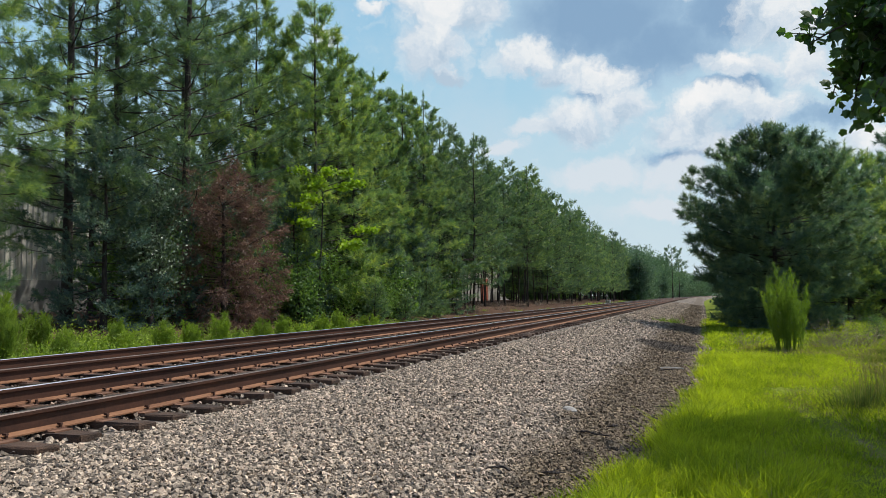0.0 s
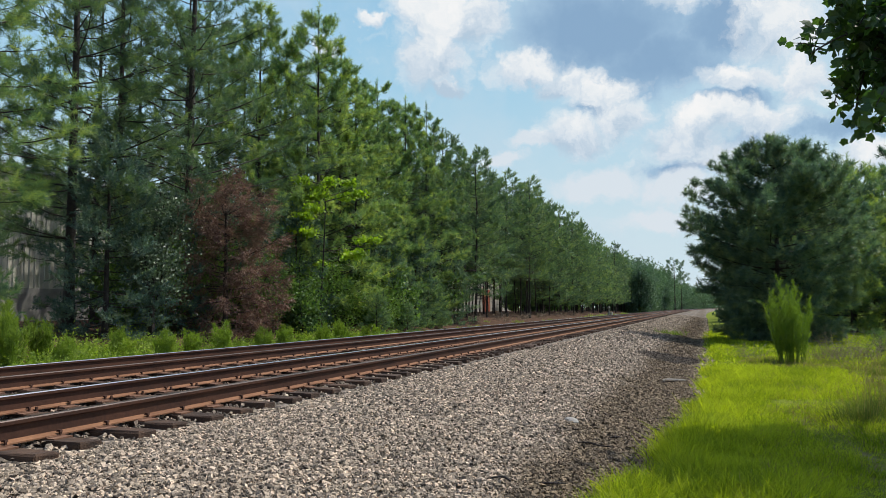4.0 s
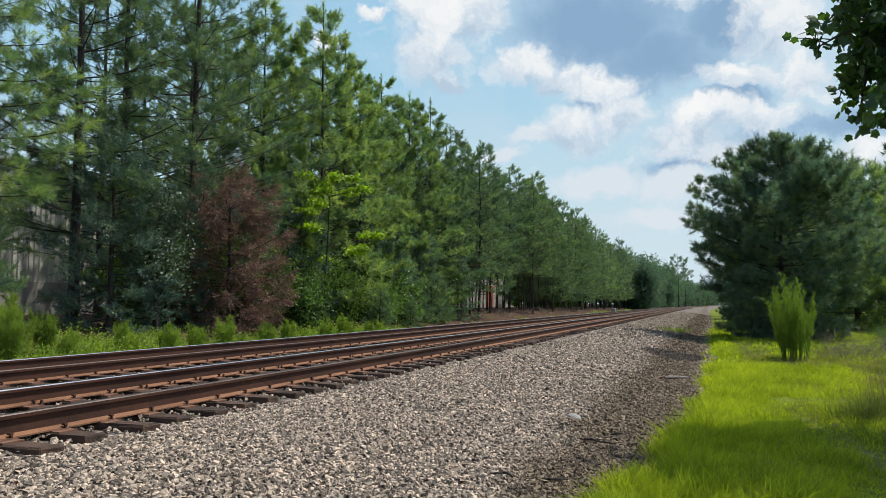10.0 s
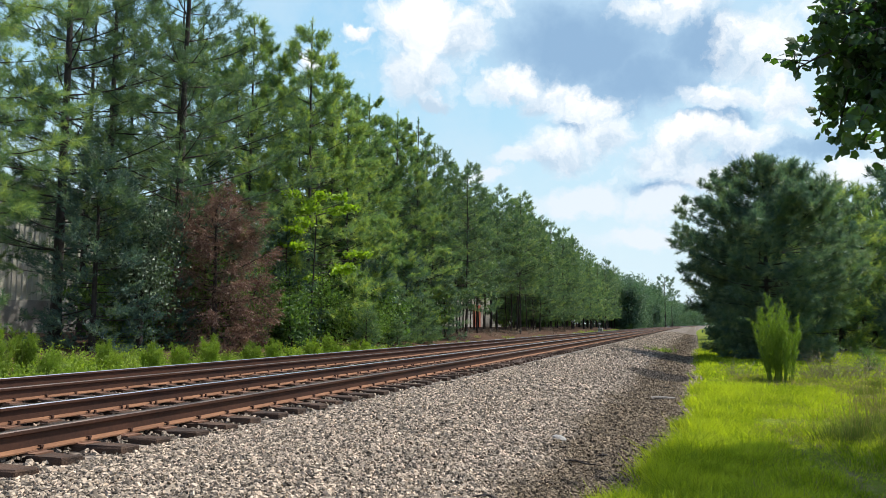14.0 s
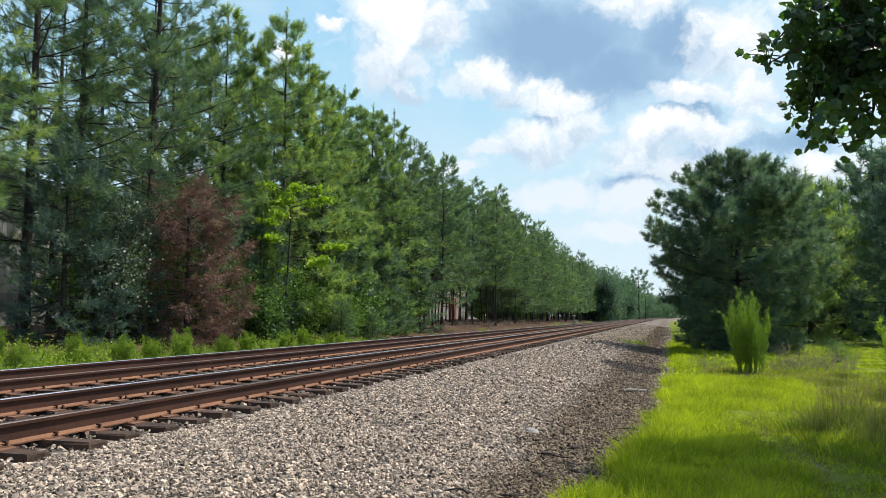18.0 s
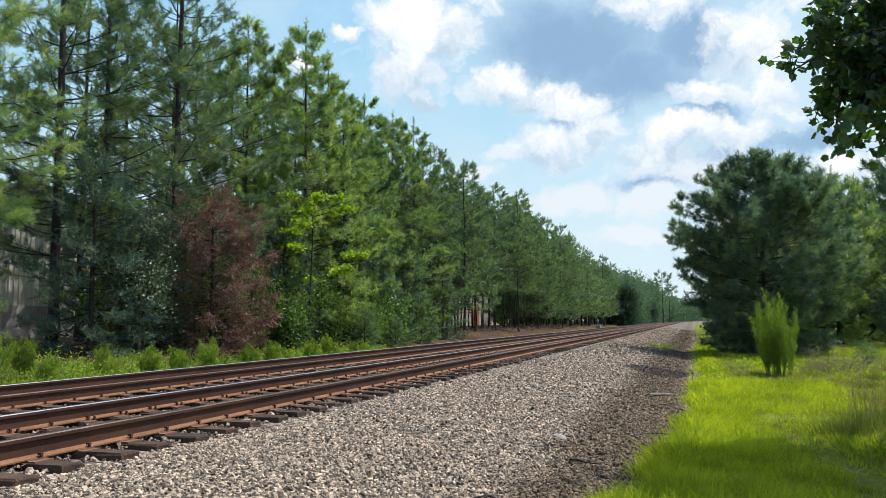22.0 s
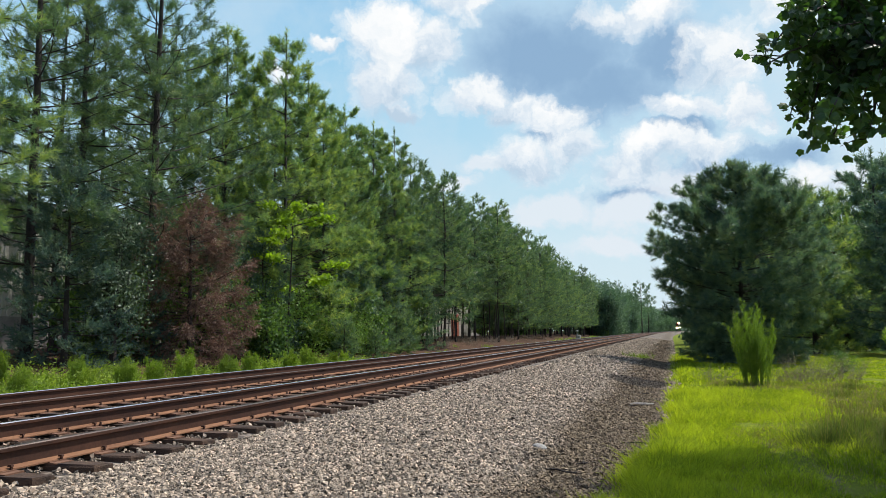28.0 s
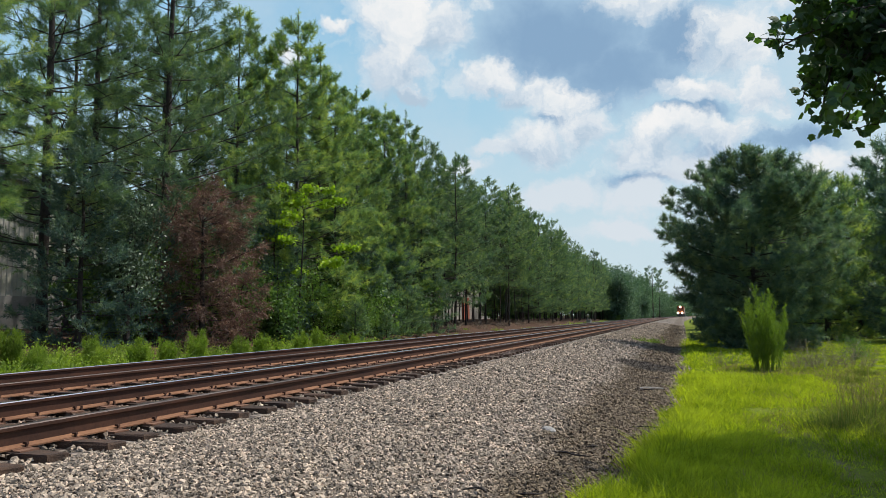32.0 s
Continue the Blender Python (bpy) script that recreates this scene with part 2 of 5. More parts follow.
def _bed_mat():
    m = Nodes("ballast_bed")
    co = m.coord()
    v = m.n("TexVoronoi", {"Vector": co, "Scale": 15.0}, feature='F1')
    cell = m.n("SeparateXYZ", {0: v.outputs["Color"]}).outputs[0]
    col = m.ramp(cell, (0.0, (0.06, 0.048, 0.037)), (0.5, (0.20, 0.163, 0.128)), (1.0, (0.44, 0.365, 0.295)))
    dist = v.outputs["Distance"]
    # shade in the gaps between stones is put into the colour
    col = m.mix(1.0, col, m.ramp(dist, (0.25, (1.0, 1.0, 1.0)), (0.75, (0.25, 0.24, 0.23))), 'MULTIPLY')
    x = m.n("SeparateXYZ", {0: co}).outputs[0]
    band = m.math('SUBTRACT', 1.0, m.math('MULTIPLY', m.math('ABSOLUTE', m.math('ADD', x, 0.85)), 1.0), True)
    dirt = m.ramp(m.math('ADD', band, m.math('MULTIPLY', m.math('SUBTRACT', m.noise(co, 0.9, 5), 0.5), 1.1)), (0.12, (0, 0, 0)), (0.55, (1, 1, 1)))
    rust = m.ramp(m.math('MULTIPLY', m.math('ADD', x, 4.95), -2.0), (0.0, (0, 0, 0)), (0.8, (1, 1, 1)))
    col = m.mix(m.math('MULTIPLY', rust, 0.62), col, (0.105, 0.062, 0.043))
    col = m.mix(m.math('MULTIPLY', dirt, 0.9), col, (0.090, 0.066, 0.042))
    p = m.n("BsdfPrincipled", {"Base Color": col, "Roughness": 0.95,
                               "Normal": m.bump(m.math('SUBTRACT', 1.0, dist), 0.9, 0.03)})
    return m.done(p.outputs[0])


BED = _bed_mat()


def _ground_mat():
    m = Nodes("grassy_ground")
    co = m.coord()
    a, b = m.noise(co, 0.35, 5), m.noise(co, 9, 5)
    grass = m.ramp(m.math('ADD', m.math('MULTIPLY', a, 0.5), m.math('MULTIPLY', b, 0.5)),
                   (0.3, (0.072, 0.104, 0.009)), (0.7, (0.205, 0.245, 0.022)))
    soil = m.ramp(b, (0.3, (0.13, 0.105, 0.045)), (0.7, (0.27, 0.225, 0.12)))
    straw = m.ramp(m.math('ADD', m.math('MULTIPLY', a, 0.4), m.math('MULTIPLY', b, 0.6)),
                   (0.3, (0.036, 0.021, 0.014)), (0.72, (0.125, 0.074, 0.048)))
    path = m.n("Attribute", attribute_name="path").outputs["Fac"]
    litter = m.n("Attribute", attribute_name="litter").outputs["Fac"]
    edge = m.math('ADD', path, m.math('MULTIPLY', m.math('SUBTRACT', m.noise(co, 2.2, 5), 0.5), 1.1))
    col = m.mix(m.ramp(edge, (0.40, (0, 0, 0)), (0.72, (1, 1, 1))), grass, soil)
    ledge = m.math('ADD', litter, m.math('MULTIPLY', m.math('SUBTRACT', m.noise(co, 0.8, 5), 0.5), 0.9))
    col = m.mix(m.ramp(ledge, (0.40, (0, 0, 0)), (0.60, (1, 1, 1))), col, straw)
    p = m.n("BsdfPrincipled", {"Base Color": col, "Roughness": 0.95, "Specular IOR Level": 0.1, "Normal": m.bump(b, 0.6, 0.05)})
    return m.done(p.outputs[0])


GROUND = _ground_mat()


def _sky_mat():
    """Bright broken cumulus over a hazy blue sky; u, v are degrees of bearing and height over 100."""
    m = Nodes("cloudy_sky")
    uv = m.n("UVMap", uv_map="bearing").outputs[0]
    warp1 = m.n("TexNoise", {"Vector": uv, "Scale": 26.0, "Detail": 10.0, "Roughness": 0.62})
    w = m.n("VectorMath", {0: warp1.outputs["Color"], 1: (0.5, 0.5, 0.5)}, operation='SUBTRACT').outputs[0]
    w = m.n("VectorMath", {0: w, 1: (0.060, 0.045, 0.0)}, operation='MULTIPLY').outputs[0]
    wuv = m.n("VectorMath", {0: uv, 1: w}, operation='ADD').outputs[0]
    xyz = m.n("SeparateXYZ", {0: wuv})
    wx, wy = xyz.outputs[0], xyz.outputs[1]

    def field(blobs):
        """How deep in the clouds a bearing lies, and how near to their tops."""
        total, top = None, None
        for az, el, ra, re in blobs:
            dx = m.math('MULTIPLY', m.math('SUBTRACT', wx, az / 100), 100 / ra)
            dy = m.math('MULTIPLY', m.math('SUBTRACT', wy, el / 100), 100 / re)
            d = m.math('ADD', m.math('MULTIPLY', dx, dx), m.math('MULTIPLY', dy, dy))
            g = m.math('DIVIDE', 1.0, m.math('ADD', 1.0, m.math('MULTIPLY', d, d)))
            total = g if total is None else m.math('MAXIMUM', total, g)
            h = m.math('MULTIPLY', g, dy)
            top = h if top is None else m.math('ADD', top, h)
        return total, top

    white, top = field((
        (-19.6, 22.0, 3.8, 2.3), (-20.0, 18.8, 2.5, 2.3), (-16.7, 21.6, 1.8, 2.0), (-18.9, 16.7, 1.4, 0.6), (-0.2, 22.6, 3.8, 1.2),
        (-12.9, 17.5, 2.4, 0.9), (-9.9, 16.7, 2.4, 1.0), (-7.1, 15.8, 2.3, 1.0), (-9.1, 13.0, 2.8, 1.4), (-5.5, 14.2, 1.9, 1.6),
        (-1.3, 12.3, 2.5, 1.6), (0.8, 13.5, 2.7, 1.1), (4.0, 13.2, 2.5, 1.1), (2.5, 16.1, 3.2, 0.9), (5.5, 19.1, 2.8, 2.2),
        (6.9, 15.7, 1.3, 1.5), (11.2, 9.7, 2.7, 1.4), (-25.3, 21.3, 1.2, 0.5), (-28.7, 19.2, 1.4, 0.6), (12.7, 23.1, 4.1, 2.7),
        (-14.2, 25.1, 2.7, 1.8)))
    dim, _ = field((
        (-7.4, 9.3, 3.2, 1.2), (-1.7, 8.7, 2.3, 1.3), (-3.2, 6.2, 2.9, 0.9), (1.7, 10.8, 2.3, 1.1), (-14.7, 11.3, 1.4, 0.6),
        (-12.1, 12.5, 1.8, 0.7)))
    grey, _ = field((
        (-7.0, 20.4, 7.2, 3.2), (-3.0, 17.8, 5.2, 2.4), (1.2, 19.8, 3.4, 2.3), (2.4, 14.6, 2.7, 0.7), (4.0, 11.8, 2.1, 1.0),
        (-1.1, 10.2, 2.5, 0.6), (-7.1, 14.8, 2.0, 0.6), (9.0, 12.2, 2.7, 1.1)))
    sep = m.n("SeparateXYZ", {0: uv})
    u, v = sep.outputs[0], sep.outputs[1]
    blue = m.ramp(v, (0.0, (0.66, 0.78, 0.83)), (0.07, (0.56, 0.74, 0.83)), (0.16, (0.38, 0.64, 0.82)), (0.30, (0.26, 0.51, 0.77)), (0.6, (0.12, 0.30, 0.60)))
    fluff = m.n("TexNoise", {"Vector": uv, "Scale": 14.0, "Detail": 8.0, "Roughness": 0.6}).outputs["Fac"]
    # a thin veil thickens towards the sun
    hazy = m.math('MULTIPLY', m.math('ADD', u, 0.20), 2.2, True)
    veil = m.math('ADD', m.ramp(fluff, (0.42, (0, 0, 0)), (0.75, (0.45, 0.45, 0.45))), m.math('MULTIPLY', hazy, 0.75), True)
    col = m.mix(m.math('MULTIPLY', veil, 0.85), blue, (0.66, 0.78, 0.86))
    gf = m.math('ADD', grey, m.math('MULTIPLY', m.math('SUBTRACT', fluff, 0.5), 0.8))
    shade = m.ramp(gf, (0.15, (0.50, 0.66, 0.79)), (0.60, (0.36, 0.53, 0.71)), (1.05, (0.245, 0.395, 0.590)))
    col = m.mix(m.math('MULTIPLY', m.ramp(gf, (0.02, (0, 0, 0)), (0.55, (1, 1, 1))), 0.92), col, shade)
    puff = m.n("TexNoise", {"Vector": wuv, "Scale": 34.0, "Detail": 9.0, "Roughness": 0.62}).outputs["Fac"]
    rough = m.math('MULTIPLY', m.math('SUBTRACT', puff, 0.5), 1.2)
    col = m.mix(m.math('MULTIPLY', m.ramp(m.math('ADD', dim, rough), (0.24, (0, 0, 0)), (0.75, (1, 1, 1))), 0.8), col, (0.75, 0.80, 0.86))
    wmask = m.ramp(m.math('ADD', white, rough), (0.22, (0, 0, 0)), (0.46, (0.50, 0.50, 0.50)), (0.78, (1, 1, 1)))
    lit = m.math('ADD', puff, m.math('MULTIPLY', top, 0.20))
    body = m.ramp(lit, (0.28, (0.48, 0.61, 0.74)), (0.43, (0.66, 0.75, 0.84)), (0.57, (0.84, 0.88, 0.91)), (0.74, (0.95, 0.95, 0.95)))
    col = m.mix(wmask, col, body)
    return m.done(m.n("Emission", {"Color": col, "Strength": 1.05}).outputs[0])


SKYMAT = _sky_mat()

# ---- mesh helpers ----


def mesh_from(name, verts, faces, mat, smooth=False, mats=None, index=None):
    """A mesh from numpy arrays: verts n x 3, faces m x 3 or m x 4."""
    verts, faces = np.asarray(verts, np.float32), np.asarray(faces, np.int32)
    me = bpy.data.meshes.new(name)
    k = faces.shape[1]
    me.vertices.add(len(verts))
    me.vertices.foreach_set("co", verts.ravel())
    me.loops.add(faces.size)
    me.loops.foreach_set("vertex_index", faces.ravel())
    me.polygons.add(len(faces))
    me.polygons.foreach_set("loop_start", np.arange(0, faces.size, k, dtype=np.int32))
    me.polygons.foreach_set("loop_total", np.full(len(faces), k, np.int32))
    for x in (mats or [mat]):
        me.materials.append(x)
    if index is not None:
        me.polygons.foreach_set("material_index", np.asarray(index, np.int32))
    me.polygons.foreach_set("use_smooth", np.full(len(faces), bool(smooth)))
    me.update(calc_edges=True)
    return me


def thing(name, label, category, m=None, group="", kind=""):
    ob = new(name)
    ob.matrix_world = m or Matrix()
    return tagged(ob, label, category, group, kind)


def part(name, data, parent, label="", m=None, kind=""):
    ob = new(name, data)
    ob.parent = parent
    if m is not None:
        ob.matrix_basis = m
    if label or kind:
        tagged(ob, label, "", "", kind)
    return ob


class Soup:
    """Collects verts and faces (triangles) in numpy."""

    def __init__(self):
        self.v, self.f, self.n = [], [], 0

    def add(self, v, f):
        self.v.append(np.asarray(v, float))
        self.f.append(np.asarray(f, int) + self.n)
        self.n += len(v)

    def box(self, c, s, rz=0.0, rx=0.0, taper=1.0):
        b = np.array([(x, y, z) for z in (-.5, .5) for x, y in ((-.5, -.5), (.5, -.5), (.5, .5), (-.5, .5))])
        b[4:, :2] *= taper
        b = b * np.array(s)
        if rx:
            b = b @ np.array([[1, 0, 0], [0, math.cos(rx), math.sin(rx)], [0, -math.sin(rx), math.cos(rx)]])
        if rz:
            b = b @ np.array([[math.cos(rz), math.sin(rz), 0], [-math.sin(rz), math.cos(rz), 0], [0, 0, 1]])
        q = [(3, 2, 1, 0), (4, 5, 6, 7), (0, 1, 5, 4), (1, 2, 6, 5), (2, 3, 7, 6), (3, 0, 4, 7)]
        self.add(b + np.array(c), [t for a, b_, c_, d in q for t in ((a, b_, c_), (a, c_, d))])

    def tube(self, pts, radii, sides=6):
        pts = np.asarray(pts, float)
        d = np.gradient(pts, axis=0)
        d /= np.linalg.norm(d, axis=1)[:, None] + 1e-9
        ref = np.where(np.abs(d[:, 2:3]) > 0.9, np.array([[1.0, 0, 0]]), np.array([[0, 0, 1.0]]))
        a = np.cross(d, ref)
        a /= np.linalg.norm(a, axis=1)[:, None] + 1e-9
        b = np.cross(d, a)
        ang = np.arange(sides) * 2 * np.pi / sides
        ring = (a[:, None] * np.cos(ang)[None, :, None] + b[:, None] * np.sin(ang)[None, :, None]) * np.asarray(radii, float)[:, None, None]
        v = (pts[:, None] + ring).reshape(-1, 3)
        f = []
        for i in range(len(pts) - 1):
            for j in range(sides):
                k = (j + 1) % sides
                p, q, r, s = i * sides + j, i * sides + k, (i + 1) * sides + k, (i + 1) * sides + j
                f += [(p, q, r), (p, r, s)]
        self.add(v, f)

    def mesh(self, name, mat, smooth=False):
        return mesh_from(name, np.concatenate(self.v), np.concatenate(self.f), mat, smooth)


def unit(v):
    return v / (np.linalg.norm(v, axis=-1, keepdims=True) + 1e-9)


def blades(base, way, length, width, rng, bend=0.0):
    """Pointed blades: one triangle each, or two where they bend."""
    n = len(base)
    side = unit(np.cross(way, rng.normal(size=(n, 3))))
    length, width = np.broadcast_to(length, n)[:, None], np.broadcast_to(width, n)[:, None]
    if not bend:
        v = np.stack([base - side * width / 2, base + side * width / 2, base + way * length], 1)
        return v.reshape(-1, 3), np.arange(3 * n).reshape(n, 3)
    mid = base + way * length * 0.55
    tip = mid + unit(way + rng.normal(size=(n, 3)) * bend * np.array([1, 1, 0.3]) - np.array([0, 0, bend * 0.6])) * length * 0.5
    v = np.stack([base - side * width / 2, base + side * width / 2, mid + side * width * 0.4, mid - side * width * 0.4, tip], 1)
    k = np.arange(n)[:, None, None] * 5
    f = np.array([(0, 1, 2), (0, 2, 3), (3, 2, 4)])[None] + k
    return v.reshape(-1, 3), f.reshape(-1, 3)


def leaves(base, way, size, rng, wide=0.75):
    """Broad leaves: folded diamonds of two triangles."""
    n = len(base)
    side = unit(np.cross(way, rng.normal(size=(n, 3))))
    size = np.broadcast_to(size, n)[:, None]
    mid = base + way * size * 0.45
    v = np.stack([base, mid + side * size * wide / 2, base + way * size, mid - side * size * wide / 2], 1)
    k = np.arange(n)[:, None, None] * 4
    f = np.array([(0, 1, 2), (0, 2, 3)])[None] + k
    return v.reshape(-1, 3), f.reshape(-1, 3)


# ---- plan: the line of the track and the lie of the land ----
RAIL_TOP, TIE_TOP = 0.70, 0.50
RAILS = (-5.25, -6.76, -8.69, -10.20)


def bend(y):
    """The track runs straight and then eases to the right."""
    return np.maximum(0.0, np.asarray(y, float) - 150.0) ** 2 / 8000.0


PROFILE_X = (-400, -60, -30, -22, -18, -15.5, -14, -13, -12.3, -11.7, -5.0, -4.7, -4.2, -3.7, -3.0, -1.6, -0.9, -0.4, 0.2, 1.5, 3, 400)
PROFILE_Z = (0.95, 0.95, 0.95, 0.9, 0.75, 0.38, 0.06, 0.05, 0.30, 0.45, 0.465, 0.432, 0.425, 0.435, 0.405, 0.185, 0.04, -0.02, 0.0, 0.03, 0.0, 0.0)


def land(x, y):
    xr = np.asarray(x, float) - bend(y)
    return np.interp(xr, PROFILE_X, PROFILE_Z)


def edge_of_grass(y):
    return -0.24 * np.clip((9.5 - y) / 4.5, 0, 1.2) + np.interp(y, (0, 5, 6.5, 9.5, 15, 31, 60), (-0.95, -0.70, -0.52, -0.25, 0.04, 0.15, 0.3)) + bend(y) + 0.09 * np.sin(np.asarray(y) * 1.9) + 0.06 * np.sin(np.asarray(y) * 4.3 + 1)


def path_centre(y):
    return np.interp(y, (0, 6, 8, 10, 12.3, 15, 20, 30), (2.0, 1.75, 1.6, 1.38, 1.0, 1.5, 4.4, 8.0))


# ---- ground, ballast bed, sky ----


def build_ground():
    xs = np.concatenate([(-2500, -900, -400, -200, -100), np.arange(-60, -16, 2.5), np.arange(-16, -11, 0.5), np.linspace(-11, -2, 6),
                         np.arange(-1.5, 9, 0.25), np.arange(9, 40, 2.5), (50, 80, 150, 400, 900, 2500)])
    ys = np.concatenate([(-2500, -600, -150, -60, -30), np.arange(-16, 4, 2.0), np.arange(4, 30, 0.35), np.arange(30, 80, 2), np.arange(80, 420, 10), (500, 700, 1100, 2000, 3500)])
    X, Y = np.meshgrid(xs, ys)
    shift = bend(np.minimum(Y, 900))
    X = X + shift * (np.abs(X) < 300)
    Z = land(X, Y)
    xr = X - shift
    Z = Z - 0.12 * np.clip((0.32 - xr) / 0.25, 0, 1) * (xr > -12.4)
    rng = np.random.default_rng(4)
    bumps = np.array([[noise.noise(Vector((x * 0.55, y * 0.55, 0.0))) for x in xs] for y in ys])
    Z = Z + np.where((xr > 0.2) | (xr < -13.5), 0.05, 0.0) * bumps * (np.abs(X) < 60)
    pathm = np.clip(0.72 - np.abs(X - path_centre(Y)) / 0.38, 0, 1) * (Y > 0) * np.clip((12.0 - Y) / 3, 0, 1)
    litter = np.clip((-13.6 - xr) / 1.6, 0, 1) * (xr > -120)
    v = np.stack([X, Y, Z], -1).reshape(-1, 3)
    nx = len(xs)
    i = (np.arange(len(ys) - 1)[:, None] * nx + np.arange(nx - 1)[None]).ravel()
    me = mesh_from("ground", v, np.stack([i, i + 1, i + nx + 1, i + nx], 1), GROUND, True)
    for key, val in (("path", pathm), ("litter", litter)):
        at = me.attributes.new(key, 'FLOAT', 'POINT')
        at.data.foreach_set("value", val.astype(np.float32).ravel())
    return tagged(new("ground", me), "grassy ground with a worn dirt path and pine straw", "ground", kind="structure")


def build_bed():
    xs = np.array((-12.6, -12.3, -11.7, -10.9, -9.4, -8, -7.2, -6, -5, -4.2, -3.7, -3.3, -3.0, -2.4, -1.9, -1.6, -1.2, -0.9, -0.6, -0.3, 0.0, 0.3))
    ys = np.concatenate([np.arange(-30, 60, 0.6), np.arange(60, 900, 6.0)])
    X, Y = np.meshgrid(xs, ys)
    Z = np.interp(X, PROFILE_X, PROFILE_Z) - 0.015
    Z[:, 0] -= 0.2
    Z[:, -1] -= 0.12
    Z = Z + 0.02 * np.array([[noise.noise(Vector((x * 1.7, y * 1.7, 3.0))) for x in xs] for y in ys])
    X = X + bend(Y)
    nx = len(xs)
    i = (np.arange(len(ys) - 1)[:, None] * nx + np.arange(nx - 1)[None]).ravel()
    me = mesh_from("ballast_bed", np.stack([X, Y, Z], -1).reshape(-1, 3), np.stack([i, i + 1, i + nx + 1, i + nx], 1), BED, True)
    return tagged(new("ballast_bed", me), "grey crushed granite ballast bed under two tracks", "ballast", kind="structure")


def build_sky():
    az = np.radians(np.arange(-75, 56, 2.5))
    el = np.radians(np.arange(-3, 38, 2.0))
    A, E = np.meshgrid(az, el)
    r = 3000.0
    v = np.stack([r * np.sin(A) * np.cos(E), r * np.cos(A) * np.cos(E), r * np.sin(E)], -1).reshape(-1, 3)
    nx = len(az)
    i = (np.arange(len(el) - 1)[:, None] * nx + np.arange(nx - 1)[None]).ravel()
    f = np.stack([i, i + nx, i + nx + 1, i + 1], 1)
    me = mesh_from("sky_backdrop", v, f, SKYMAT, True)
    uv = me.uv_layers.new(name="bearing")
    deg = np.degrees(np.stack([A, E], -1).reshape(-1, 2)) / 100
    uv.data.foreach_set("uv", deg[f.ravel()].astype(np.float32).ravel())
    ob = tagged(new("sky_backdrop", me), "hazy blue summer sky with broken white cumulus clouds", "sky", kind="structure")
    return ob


ground = build_ground()
bed = build_bed()
sky_backdrop = build_sky()

# ---- tracks ----


def rail_mesh(x0, head):
    prof = np.array([(-.076, 0), (.076, 0), (.076, .012), (.012, .032), (.010, .135), (.036, .148), (.037, .176), (.027, .185),
                     (-.027, .185), (-.037, .176), (-.036, .148), (-.010, .135), (-.012, .032), (-.076, .012)])
    ys = np.concatenate([(-30.0, 0.0, 20.0, 60.0, 100.0), np.arange(150, 901, 15.0)])
    k = len(prof)
    v = np.concatenate([np.stack([x0 + prof[:, 0] + bend(y), np.full(k, y), RAIL_TOP - .185 + prof[:, 1]], 1) for y in ys])
    f, idx = [], []
    for i in range(len(ys) - 1):
        for j in range(k):
            q = (j + 1) % k
            f.append((i * k + j, i * k + q, (i + 1) * k + q, (i + 1) * k + j))
            idx.append(1 if j in (6, 7, 8) else 2 if j in (0, 1, 2, 12, 13) else 0)
    return mesh_from("rail", v, f, RUST, False, [RUST, head, RUST_FOOT_LIT], idx)


def tie_mesh(seed):
    rng = np.random.default_rng(seed)
    bm = bmesh.new()
    bmesh.ops.create_cube(bm, size=1)
    bmesh.ops.scale(bm, vec=(2.6, 0.23, 0.18), verts=bm.verts)
    bmesh.ops.subdivide_edges(bm, edges=[e for e in bm.edges if abs((e.verts[0].co - e.verts[1].co).x) > 1], cuts=5)
    bmesh.ops.bevel(bm, geom=[e for e in bm.edges if e.calc_length() > 0.3 or abs(e.verts[0].co.x) > 1.29], offset=0.014, segments=1, affect='EDGES')
    for v in bm.verts:
        v.co += Vector(rng.normal(size=3) * (0.004, 0.006, 0.005))
        v.co.z -= 0.09
    me = bpy.data.meshes.new("tie")
    bm.to_mesh(me)
    bm.free()
    me.materials.append(TIEMAT)
    me.shade_flat()
    return me


def plate_mesh():
    s = Soup()
    s.box((0, 0, 0.007), (0.36, 0.19, 0.014))
    s.box((0.092, 0, 0.017), (0.022, 0.19, 0.012))
    s.box((-0.092, 0, 0.017), (0.022, 0.19, 0.012))
    return s.mesh("tie_plate", PLATE)


def spike_mesh():
    s = Soup()
    s.box((0, 0, 0.018), (0.018, 0.018, 0.036))
    s.box((-0.008, 0, 0.042), (0.044, 0.030, 0.016), taper=0.8)
    return s.mesh("spike", RUST)


def anchor_mesh():
    s = Soup()
    s.box((0, 0, 0.0), (0.19, 0.022, 0.03))
    s.box((0.095, 0, 0.02), (0.025, 0.03, 0.06), taper=0.7)
    s.box((-0.095, 0, 0.02), (0.025, 0.03, 0.06), taper=0.7)
    return s.mesh("rail_anchor", RUST)


TIES = [tie_mesh(i) for i in range(4)]
PLATE_ME, SPIKE_ME, ANCHOR_ME = plate_mesh(), spike_mesh(), anchor_mesh()
TIE_STEP, TIE_FIRST = 0.527, 5.07 - 0.115


